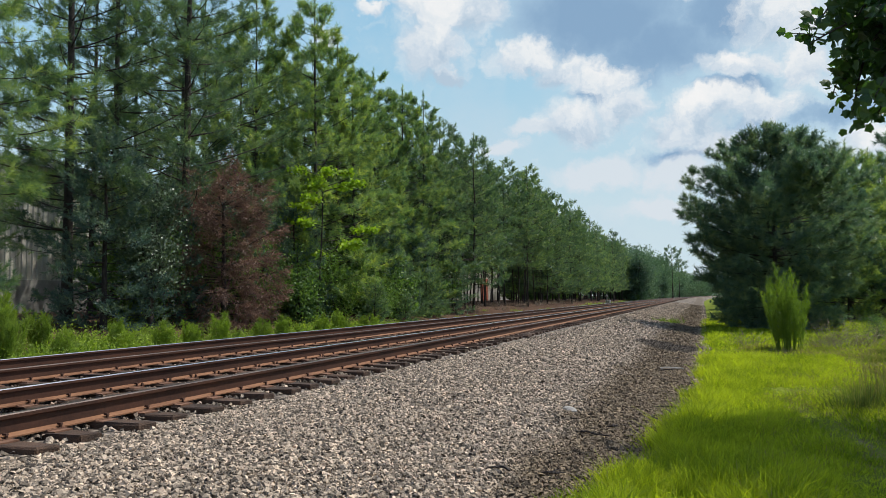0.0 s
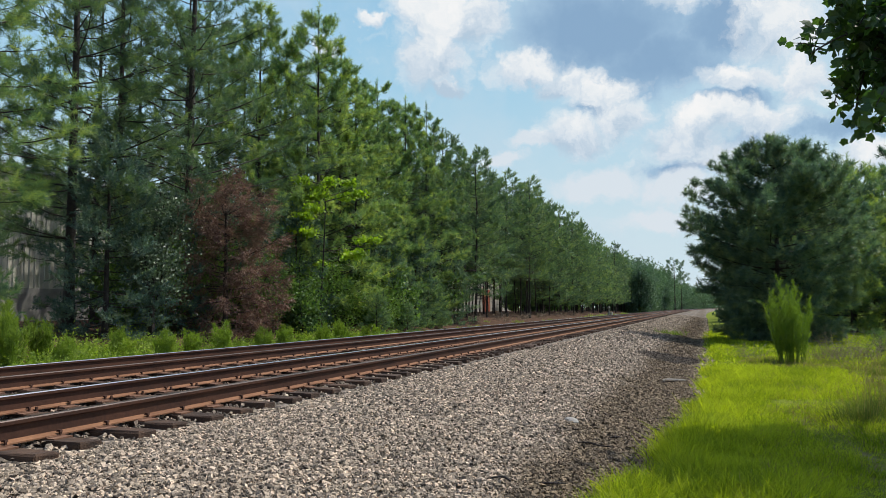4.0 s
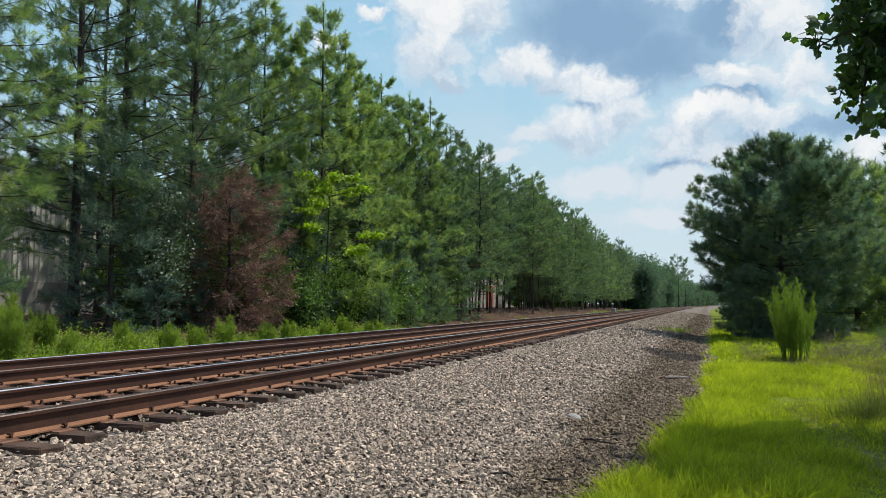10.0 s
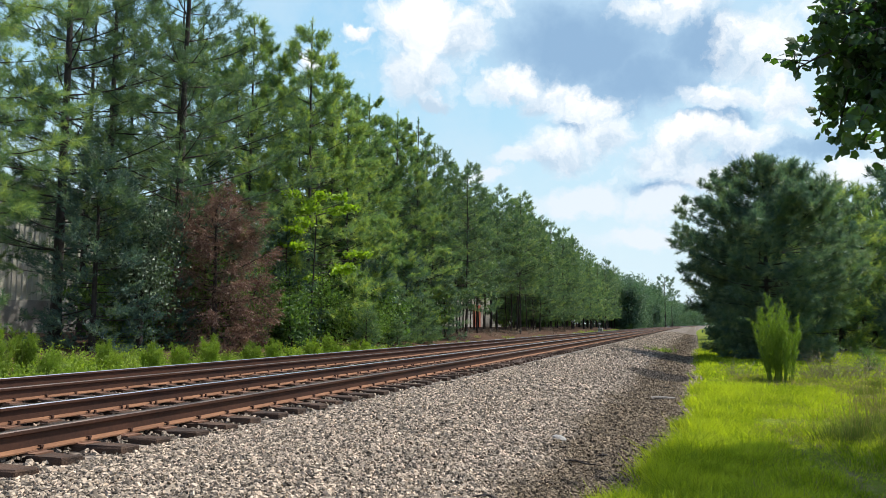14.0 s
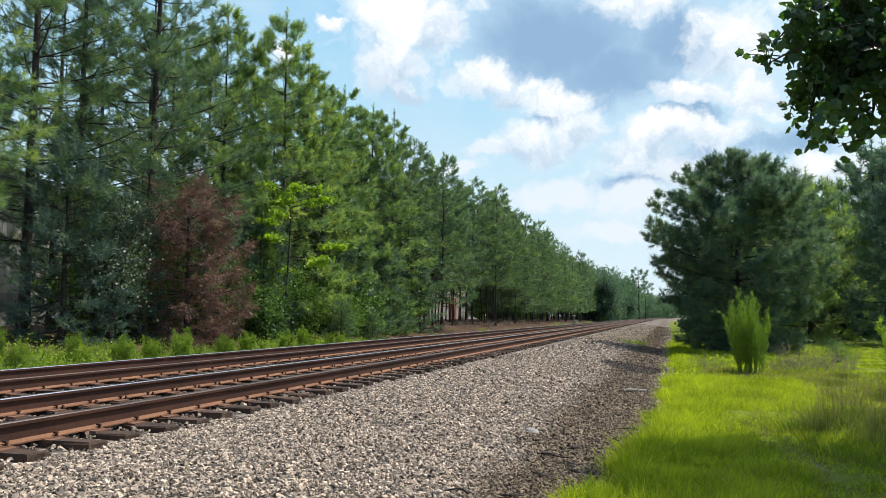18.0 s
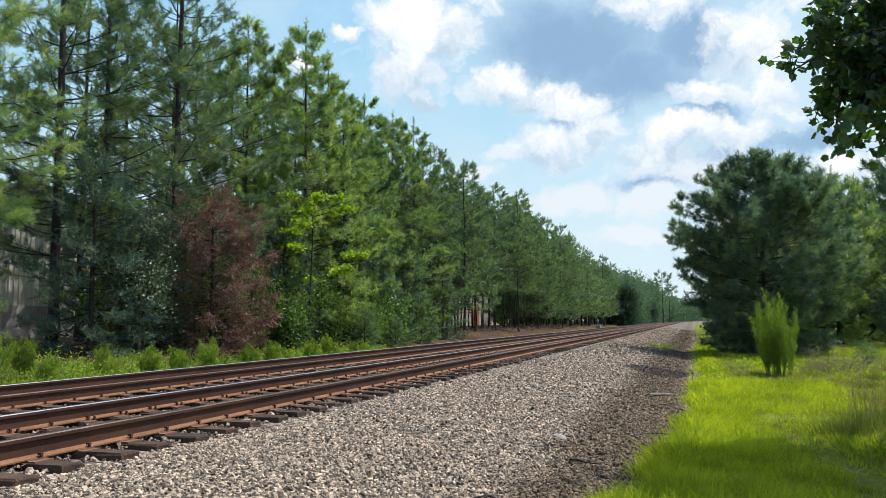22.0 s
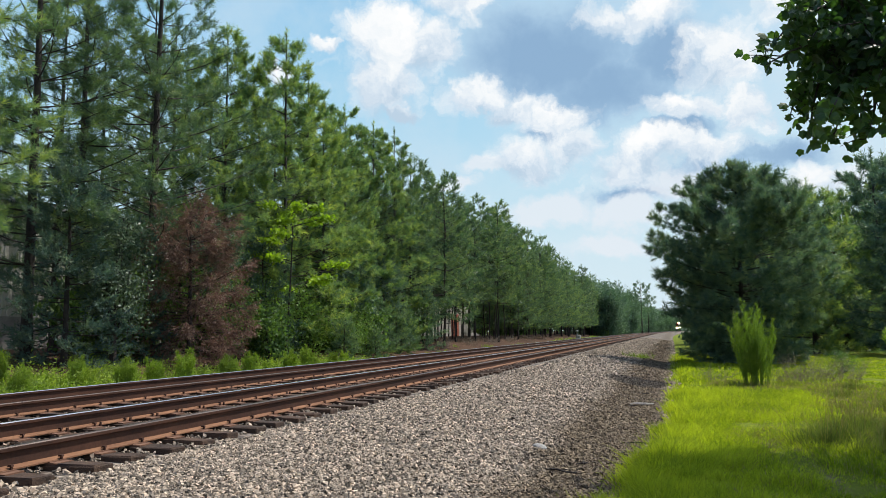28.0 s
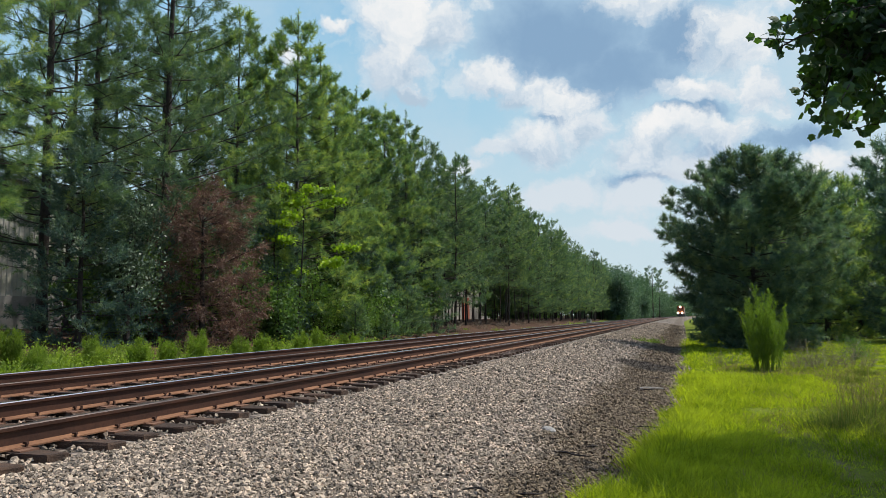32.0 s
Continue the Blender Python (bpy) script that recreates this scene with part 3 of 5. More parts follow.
def build_track(xa, xb, heads, seed, label, first):
    rng = np.random.default_rng(seed)
    tr = thing("railway_track", label, "railway track", group="railway tracks")
    part("rail", rail_mesh(xa, heads[0]), tr, "rusty rail with a dull worn head" if heads[0] is RAILTOP_DULL else "rusty rail with a polished running head")
    part("rail", rail_mesh(xb, heads[1]), tr, "rusty rail with a polished running head")
    mid = (xa + xb) / 2
    far = Soup()
    for i in range(-18, 420):
        y = first + i * TIE_STEP
        if i <= 120:
            part("tie", TIES[rng.integers(4)], tr, m=pose(mid + rng.normal() * 0.025, y + rng.normal() * 0.012, TIE_TOP + rng.normal() * 0.004, 0, 0, rng.normal() * 0.7 + 180 * rng.integers(2)))
        elif i < 420:
            far.box((mid + bend(y) + rng.normal() * 0.03, y, TIE_TOP - 0.09), (2.6, 0.23, 0.18))
        if -6 <= i <= 66:
            for x in (xa, xb):
                part("tie_plate", PLATE_ME, tr, m=pose(x, y, TIE_TOP))
        if -4 <= i <= 24:
            for x in (xa, xb):
                for sx, sy in ((1, 1), (-1, -1)):
                    part("spike", SPIKE_ME, tr, m=pose(x + sx * 0.086, y + sy * 0.055, TIE_TOP + 0.012, 0, 0, 0 if sx > 0 else 180))
        if -4 <= i <= 40 and rng.random() < 0.6:
            part("rail_anchor", ANCHOR_ME, tr, m=pose(xb, y + 0.14, TIE_TOP + 0.005))
    part("ties_in_the_distance", far.mesh("ties", TIEMAT), tr, kind="stuff")
    return tr


track_near = build_track(RAILS[0], RAILS[1], (RAILTOP_DULL, RAILTOP), 1, "rusty steel rails on dark wooden ties in grey ballast", TIE_FIRST)
track_far = build_track(RAILS[2], RAILS[3], (RAILTOP_DULL, RAILTOP), 2, "second line of rusty rails on worn wooden ties", TIE_FIRST + 0.2)

# ---- loose ballast stones ----


def stone_field(n, xr, yr, size, rng, far_pow=1.0):
    x = rng.uniform(*xr, n)
    y = yr[0] + (yr[1] - yr[0]) * rng.random(n) ** far_pow
    return x, y, rng.uniform(*size, n)


def build_stones():
    rng = np.random.default_rng(7)
    sets = [stone_field(66000, (-4.75, 0.1), (2.4, 7.5), (0.009, 0.019), rng, 1.0),
            stone_field(2500, (-4.75, -0.6), (-8.0, 2.4), (0.020, 0.040), rng, 1.0),
            stone_field(34000, (-4.65, 0.1), (7.5, 13.0), (0.012, 0.022), rng, 1.1),
            stone_field(27000, (-4.55, 0.2), (13.0, 25.0), (0.016, 0.028), rng, 1.1),
            stone_field(9000, (-4.45, 0.2), (25.0, 58.0), (0.025, 0.040), rng, 1.2),
            stone_field(3000, (-4.45, 0.2), (58.0, 115.0), (0.045, 0.066), rng, 1.1),
            stone_field(21000, (-11.6, -4.75), (1.5, 17.0), (0.012, 0.024), rng, 1.0),
            stone_field(5000, (-11.6, -4.75), (17.0, 45.0), (0.020, 0.034), rng, 1.0)]
    x, y, s = (np.concatenate(a) for a in zip(*sets))
    # broken stones: a wide underside left open where it lies in the bed, a smaller uneven top
    base = np.array([(-0.8, -0.8, -0.7), (0.8, -0.8, -0.7), (0.8, 0.8, -0.7), (-0.8, 0.8, -0.7),
                     (-0.55, -0.55, 0.55), (0.55, -0.55, 0.55), (0.55, 0.55, 0.55), (-0.55, 0.55, 0.55)])
    tri = np.array([(4, 5, 6), (4, 6, 7), (0, 1, 5), (0, 5, 4), (1, 2, 6), (1, 6, 5), (2, 3, 7), (2, 7, 6), (3, 0, 4), (3, 4, 7)])
    # thin out towards the grass and inside ties
    keep = (x < edge_of_grass(y) + rng.normal(size=len(x)) * 0.15)
    x, y, s = x[keep], y[keep], s[keep]
    n = len(x)
    z = np.interp(x, PROFILE_X, PROFILE_Z) + rng.uniform(-0.012, 0.018, n)
    z = np.where((x < -5.0) & (x > -11.6), z + 0.008, z)
    shape = base[None] * (1 + rng.normal(size=(n, 8, 3)) * 0.30) * (s[:, None, None] * rng.uniform(0.65, 1.55, (n, 1, 3)) * np.array([1.1, 1.1, 0.75]))
    turn = rng.random(n) * 3.1416
    q = np.stack([np.cos(turn), np.zeros(n), np.zeros(n), np.sin(turn)], 1) + rng.normal(size=(n, 4)) * 0.22
    q /= np.linalg.norm(q, axis=1)[:, None]
    w, a, b, c = q.T
    R = np.stack([np.stack([1 - 2 * (b * b + c * c), 2 * (a * b - c * w), 2 * (a * c + b * w)], 1),
                  np.stack([2 * (a * b + c * w), 1 - 2 * (a * a + c * c), 2 * (b * c - a * w)], 1),
                  np.stack([2 * (a * c - b * w), 2 * (b * c + a * w), 1 - 2 * (a * a + b * b)], 1)], 1)
    v = np.einsum('nij,nkj->nki', R, shape) + np.stack([x, y, z], 1)[:, None]
    f = (tri[None] + (np.arange(n) * 8)[:, None, None]).reshape(-1, 3)
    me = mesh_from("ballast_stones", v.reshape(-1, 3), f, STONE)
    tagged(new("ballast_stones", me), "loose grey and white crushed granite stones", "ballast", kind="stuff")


build_stones()

# ---- trees ----


def pine_meshes(seed, height, base, radius, twigs=7, brushes=3, needle=0.19, width=0.016, per=44, droop=0.0, bare=0.3, trunk_r=0.15, mat=NEEDLE,
                lean=0.3, power=0.8, whorl=0.62, limbs_per=5, jit=0.25, shoot=0.34, hang=0.0, tips=0.75, belly=(0.30, 7.0), cap=99.0, lift=0.35, fan=0.55, splay=0.42):
    """A loblolly pine: tapered trunk, limbs in whorls that turn up at their ends, and bottle-brush shoots of long needles."""
    rng = np.random.default_rng(seed)
    tz = np.linspace(0, 1, 12)
    off = np.cumsum(rng.normal(size=(12, 2)) * 0.05, 0) * lean
    off -= off[:1]
    tp = np.stack([off[:, 0], off[:, 1], tz * height], 1)
    tr = trunk_r * (1 - tz) ** 0.8 + 0.015
    tr[0] *= 1.35
    trunk = Soup()
    trunk.tube(tp, tr, 8)
    limbs, pts, ways = Soup(), [], []
    s = np.linspace(0, 1, 6)
    level, az = base, rng.random() * 6.28
    while level < height - 0.35:
        u0 = (level - base) / (height - base)
        for i in range(limbs_per if u0 < 0.88 else 3):
            z = level + rng.normal() * 0.10
            u = min(1.0, max(0.0, (z - base) / (height - base)))
            L = min(radius * (1 - u) ** power, cap) * (1 - belly[0] * math.exp(-u * belly[1])) * rng.uniform(0.90 - jit, 0.95 + jit) + 0.25
            az += 6.283 / limbs_per + rng.normal() * 0.35
            rise = rng.normal() * 0.10 + 0.05 + lift * u - droop * (1 - u)
            x0, y0 = np.interp(z / height, tz, off[:, 0]), np.interp(z / height, tz, off[:, 1])
            wig = np.cumsum(rng.normal(size=6) * 0.07)
            bp = np.stack([x0 + np.cos(az + wig * 0.5) * L * s, y0 + np.sin(az + wig * 0.5) * L * s, z + L * (rise * s + 0.22 * s * s)], 1)
            limbs.tube(bp, (0.007 + 0.0055 * L) * (1.05 - s) + 0.003, 4)
            k = max(2, int(round(twigs * (0.30 + 0.85 * L / min(radius, cap)))))
            for j in range(k):
                t = bare + (1 - bare) * ((j + 0.3 + 0.7 * rng.random()) / k) ** tips
                q = np.array([np.interp(t, s, bp[:, d]) for d in range(3)])
                sa = az + (1 if j % 2 else -1) * rng.uniform(0.4, 1.2) * (1.15 - t)
                tl = (0.12 + 0.40 * L * (1.05 - t)) * rng.uniform(0.6, 1.2)
                e = q + np.array([math.cos(sa) * tl, math.sin(sa) * tl, tl * (0.30 + rng.normal() * 0.22) - 0.04])
                if j % 3 < 2:
                    limbs.tube(np.stack([q, (q + e) / 2 + (0, 0, -0.02), e]), (0.008, 0.006, 0.003), 3)
                g = brushes + (rng.random() < 0.4)
                way = np.array([math.cos(sa) * fan, math.sin(sa) * fan, 0.28 + 0.75 * u - hang]) + rng.normal(size=(g, 3)) * splay
                way[:, 2] = np.maximum(way[:, 2], -0.35 - hang)
                pts.append(e + rng.normal(size=(g, 3)) * 0.07 - np.array((math.cos(sa), math.sin(sa), 0.2)) * (rng.random(g) * 0.5 * tl)[:, None])
                ways.append(way)
        level += whorl * rng.uniform(0.8, 1.2)
    k = 6
    pts.append(np.stack([np.full(k, off[-1, 0]), np.full(k, off[-1, 1]), height - 0.1 - np.arange(k) * 0.16], 1))
    ways.append(rng.normal(size=(k, 3)) * 0.13 * np.arange(k)[:, None] + np.array([0, 0, 1.0]))
    p, w = np.concatenate(pts), unit(np.concatenate(ways))
    n = len(p)
    size = rng.uniform(0.65, 1.2, n)
    tint = np.repeat(np.clip(0.5 + rng.normal(size=n) * 0.24, 0, 1), per)
    along = np.tile((np.arange(per) + 0.5) / per, n)
    grow = np.repeat(size, per)
    axis = np.repeat(w, per, 0)
    # needles stand off the shoot: wide at its foot, closing to a point at its tip
    around = unit(np.cross(axis, rng.normal(size=(n * per, 3))))
    spread = np.radians(80 - 52 * along + rng.normal(size=n * per) * 12)[:, None]
    P = np.repeat(p, per, 0) + axis * (along * shoot * grow)[:, None]
    W = unit(axis * np.cos(spread) + around * np.sin(spread) - np.array((0, 0, 0.10)))
    v, f = blades(P, W, needle * grow * rng.uniform(0.8, 1.15, n * per), width, rng)
    crown = mesh_from("crown", v, f, mat)
    at = crown.attributes.new("tuft", 'FLOAT', 'FACE')
    at.data.foreach_set("value", tint.astype(np.float32))
    return trunk.mesh("trunk", BARK, True), limbs.mesh("branchwork", BARK), crown


def tree_from(meshes, name, label, category, m, group=""):
    t = thing(name, label, category, m, group)
    for nm, me in zip(("trunk", "branchwork", "crown"), meshes):
        part(nm, me, t, kind="" if nm == "trunk" else "stuff")
    return t


def bush_meshes(seed, height, radius, n, size, mat, base=0.15, wide=0.6, stems=7, clump=0.35, bark=BARK, squash=1.0):
    """A broadleaved bush or small tree: several stems with clumped leaves, uneven outline."""
    rng = np.random.default_rng(seed)
    wood, cl = Soup(), []
    for i in range(stems):
        az, r = rng.random() * 6.28, radius * rng.uniform(0.15, 0.8)
        h = height * rng.uniform(0.6, 1.0) * (1 - 0.25 * r / radius)
        s = np.linspace(0, 1, 6)
        bp = np.stack([np.cos(az) * r * s ** 1.4 + np.cumsum(rng.normal(size=6)) * 0.03 * radius, np.sin(az) * r * s ** 1.4 + np.cumsum(rng.normal(size=6)) * 0.03 * radius, h * s], 1)
        wood.tube(bp, (0.012 * height) * (1.1 - s) + 0.004, 5)
        k = max(6, int(n / stems / 26))
        t = base + (1 - base) * rng.random(k) ** 0.8
        p = np.stack([np.interp(t, s, bp[:, j]) for j in range(3)], 1)
        o = rng.normal(size=(k, 3)) * radius * 0.30 * np.array([1, 1, 0.8 * squash])
        cl.append(p + o)
        for j in range(0, k, 2):
            q = p[j] * 0.9 + np.array([0, 0, 0.0])
            wood.tube(np.stack([p[j], p[j] + o[j] * 0.6 + (0, 0, 0.03), p[j] + o[j]]), (0.006 * height ** 0.5, 0.004, 0.002), 3)
    c = np.concatenate(cl)
    per = max(4, n // len(c))
    P = np.repeat(c, per, 0) + rng.normal(size=(len(c) * per, 3)) * clump * np.array([1, 1, 0.6])
    P[:, 2] = np.maximum(P[:, 2], 0.06)
    W = unit(rng.normal(size=P.shape) + np.array([0, 0, 0.15]))
    v, f = leaves(P, W, size * rng.uniform(0.7, 1.3, len(P)), rng, wide)
    return wood.mesh("stems", bark), mesh_from("foliage", v, f, mat)


def bush_from(meshes, name, label, category, m, group=""):
    t = thing(name, label, category, m, group)
    part("branchwork", meshes[0], t, kind="stuff")
    part("foliage", meshes[1], t, kind="stuff")
    return t


def stand(x, y, turn=0.0, scale=1.0, sink=0.05):
    return pose(x, y, float(land(x, y)) - sink, 0, 0, turn) @ Matrix.Diagonal((scale, scale, scale, 1))

# ---- pine wood beyond the tracks ----


def left_wood():
    rng = np.random.default_rng(11)
    open_ = [pine_meshes(15 + i, 16.4, 2.9, 4.3, 7, 4, needle=0.19, width=0.0145, per=44, bare=0.30, trunk_r=0.15, tips=0.65, whorl=0.85, splay=0.36) for i in range(3)]             # open crowns on bare trunks
    near = [pine_meshes(27, 16.0, 3.6, 3.6, 9, 4, needle=0.20, width=0.0125, per=46, mat=NEEDLE_SUNLIT, bare=0.22, trunk_r=0.15, droop=0.18, power=0.7, whorl=0.80)]
    tall = [pine_meshes(20 + i, 16.2, 3.2, 3.7, 7, 3, needle=0.22, width=0.026, per=28, bare=0.34, trunk_r=0.10, tips=0.6, whorl=0.70) for i in range(3)]
    full = [pine_meshes(30 + i, 15.6, 0.9, 3.9, 9, 4, needle=0.21, width=0.022, per=32, mat=NEEDLE_SUNLIT, bare=0.34, trunk_r=0.10, droop=0.12, power=0.80, tips=0.55, whorl=0.68) for i in range(4)]  # crowns to the ground
    slim = [pine_meshes(40 + i, 15.4, (4.3, 2.2, 1.2)[i], (3.1, 3.5, 3.3)[i], 6, 3, needle=0.27, width=0.042, per=18, bare=0.28, trunk_r=0.07, lean=1.2, shoot=0.42, power=0.65,
                        tips=0.6, whorl=0.78, jit=0.35) for i in range(3)]
    far = [pine_meshes(50 + i, 15.0, 2.2, 3.3, 4, 2, needle=0.42, width=0.10, per=9, bare=0.2, trunk_r=0.12, whorl=0.8, shoot=0.6) for i in range(3)]
    label = "tall green loblolly pine with a scaly dark trunk"
    masters = {}

    def put(kind, meshes, x, y, s):
        key = (kind, rng.integers(len(meshes)))
        m = stand(x, y, rng.random() * 360, s)
        if key not in masters:
            masters[key] = tree_from(meshes[key[1]], "pine_tree", label, "pine tree", m, "pines beyond the tracks")
        else:
            copy_thing(masters[key], m)

    def low(y):                      # the stand grows lower farther along
        return 1.0 - 0.08 * min(1.0, max(0.0, (y - 45) / 10)) + 0.05 * min(1.0, max(0.0, (y - 62) / 20))

    # the open stand that lets the sky through
    for x, y, s in ((-20, 19.6, 1.08), (-22.5, 24.4, 1.0), (-21.6, 27.6, 0.98), (-18.6, 23.8, 1.06), (-24, 17.5, 1.0), (-19, 9.0, 1.0), (-25, 33.5, 1.05), (-25.5, 26.4, 1.0), (-30, 34.0, 1.05), (-27.5, 38.0, 1.08), (-23.0, 12.5, 1.0)):
        put("open", open_, x, y, s)
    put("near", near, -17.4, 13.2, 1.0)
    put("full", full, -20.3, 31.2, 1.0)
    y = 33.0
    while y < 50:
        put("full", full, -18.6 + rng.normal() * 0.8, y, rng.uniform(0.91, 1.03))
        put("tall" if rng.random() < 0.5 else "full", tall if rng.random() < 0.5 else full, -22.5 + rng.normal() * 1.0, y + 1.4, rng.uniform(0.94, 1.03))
        y += rng.uniform(2.6, 3.6)
    while y < 122:
        high = 55 < y < 86           # bare trunks here, and the warehouse behind them
        put("high" if high else "slim", slim[:1] if high else slim[1:], -18.4 + rng.normal() * 1.0, y, rng.uniform(0.92, 1.08) * low(y))
        put("high" if high else "slim", slim[:1] if high else slim[1:], -22.0 + rng.normal() * 1.2, y + 1.5, rng.uniform(0.93, 1.07) * low(y))
        if rng.random() < 0.8:
            put("high", slim[:1], -26.0 + rng.normal() * 1.2, y + 0.6, rng.uniform(0.97, 1.07) * low(y))
        y += rng.uniform(2.5, 3.6)
    while y < 175:
        for x in (-18, -22.5):
            put("far", far, x + rng.normal() * 1.0 + bend(y), y + rng.normal(), rng.uniform(0.86, 1.0))
        y += rng.uniform(3.2, 4.4)
    return masters


left_pines = left_wood()


def broadleaf_wood():
    """The leafy trees that close the view where the line bends away."""
    rng = np.random.default_rng(12)
    kinds = [bush_meshes(60 + i, 13.0, 4.0, 6800, 0.34, LEAF_HAZE, base=0.12, wide=0.8, stems=9, clump=0.5) for i in range(3)]
    made = []
    y = 168.0
    while y < 640:
        for x in ((-15.0, -21.0) if y < 260 else (-15.5,)):
            i = rng.integers(3)
            m = stand(x + rng.normal() * 1.2 + float(bend(y)), y + rng.normal() * 1.5, rng.random() * 360, rng.uniform(0.88, 1.12) * (1.05 if y < 205 else 1.0 if y < 300 else 0.92), 0.3)
            if len(made) < 3:
                made.append(bush_from(kinds[len(made)], "broadleaf_tree", "dense leafy green tree beside the distant track", "tree", m, "distant leafy trees"))
            else:
                copy_thing(made[i], m)
        y += rng.uniform(4.5, 7.0) * (1 + max(0.0, y - 300) / 150)
    # undergrowth at the foot of the far trees
    low = bush_meshes(66, 3.0, 1.9, 900, 0.30, LEAF, stems=7, clump=0.4)
    b = None
    for i in range(30):
        y = rng.uniform(125, 330)
        m = stand(-13.8 + rng.normal() * 0.6 + float(bend(y)), y, rng.random() * 360, rng.uniform(0.5, 1.1))
        b = copy_thing(b, m) if b else bush_from(low, "bush", "low green bush at the foot of the far trees", "bush", m, "distant bushes")
    # a flat-topped old pine that stands above the rest
    old = pine_meshes(68, 19.0, 11.0, 5.0, 6, 3, needle=0.45, width=0.10, per=12, bare=0.45, trunk_r=0.28, mat=NEEDLE_DARK, power=0.4, whorl=1.3, shoot=0.6)
    t = tree_from(old, "pine_tree", "old flat-topped pine rising above the far trees", "pine tree", stand(-8.6, 240, 40, 0.80))
    copy_thing(t, stand(-7.6, 275, 140, 0.78))


broadleaf_wood()


def sweetgum(seed):
    """A slender young sweetgum: thin dark stem, level sprays of bright leaves with gaps between them."""
    rng = np.random.default_rng(seed)
    wood, pts = Soup(), []
    s = np.linspace(0, 1, 6)
    stem = np.stack([0.25 * np.sin(s * 2.0), 0.15 * s, 8.0 * s], 1)
    wood.tube(stem, 0.045 * (1.1 - s) + 0.006, 6)
    for i in range(17):
        z = rng.uniform(2.8, 7.0)
        c = np.array([np.interp(z / 8.0, s, stem[:, d]) for d in range(3)])
        L = (1.0 + 1.6 * (1 - (z - 2.4) / 6.0)) * rng.uniform(0.6, 1.15)
        az = i * 2.4 + rng.normal() * 0.4
        way = np.array([math.cos(az), math.sin(az), 0.35])
        bp = c + way * L * s[:, None] + np.stack([0 * s, 0 * s, -0.12 * L * s * s], 1)
        wood.tube(bp, 0.012 * (1.1 - s) + 0.003, 4)
        k = int(40 + 55 * L)
        q = 0.62 + 0.42 * rng.random(k)
        pts.append(np.stack([np.interp(q, s, bp[:, d]) for d in range(3)], 1) + rng.normal(size=(k, 3)) * np.array([0.17, 0.17, 0.08]))
    p = np.concatenate(pts)
    w = unit(rng.normal(size=p.shape) * (1, 1, 0.45))
    v, f = leaves(p, w, rng.uniform(0.12, 0.21, len(p)), rng, 0.95)
    return wood.mesh("stems", BARK), mesh_from("foliage", v, f, LEAF_LIME)


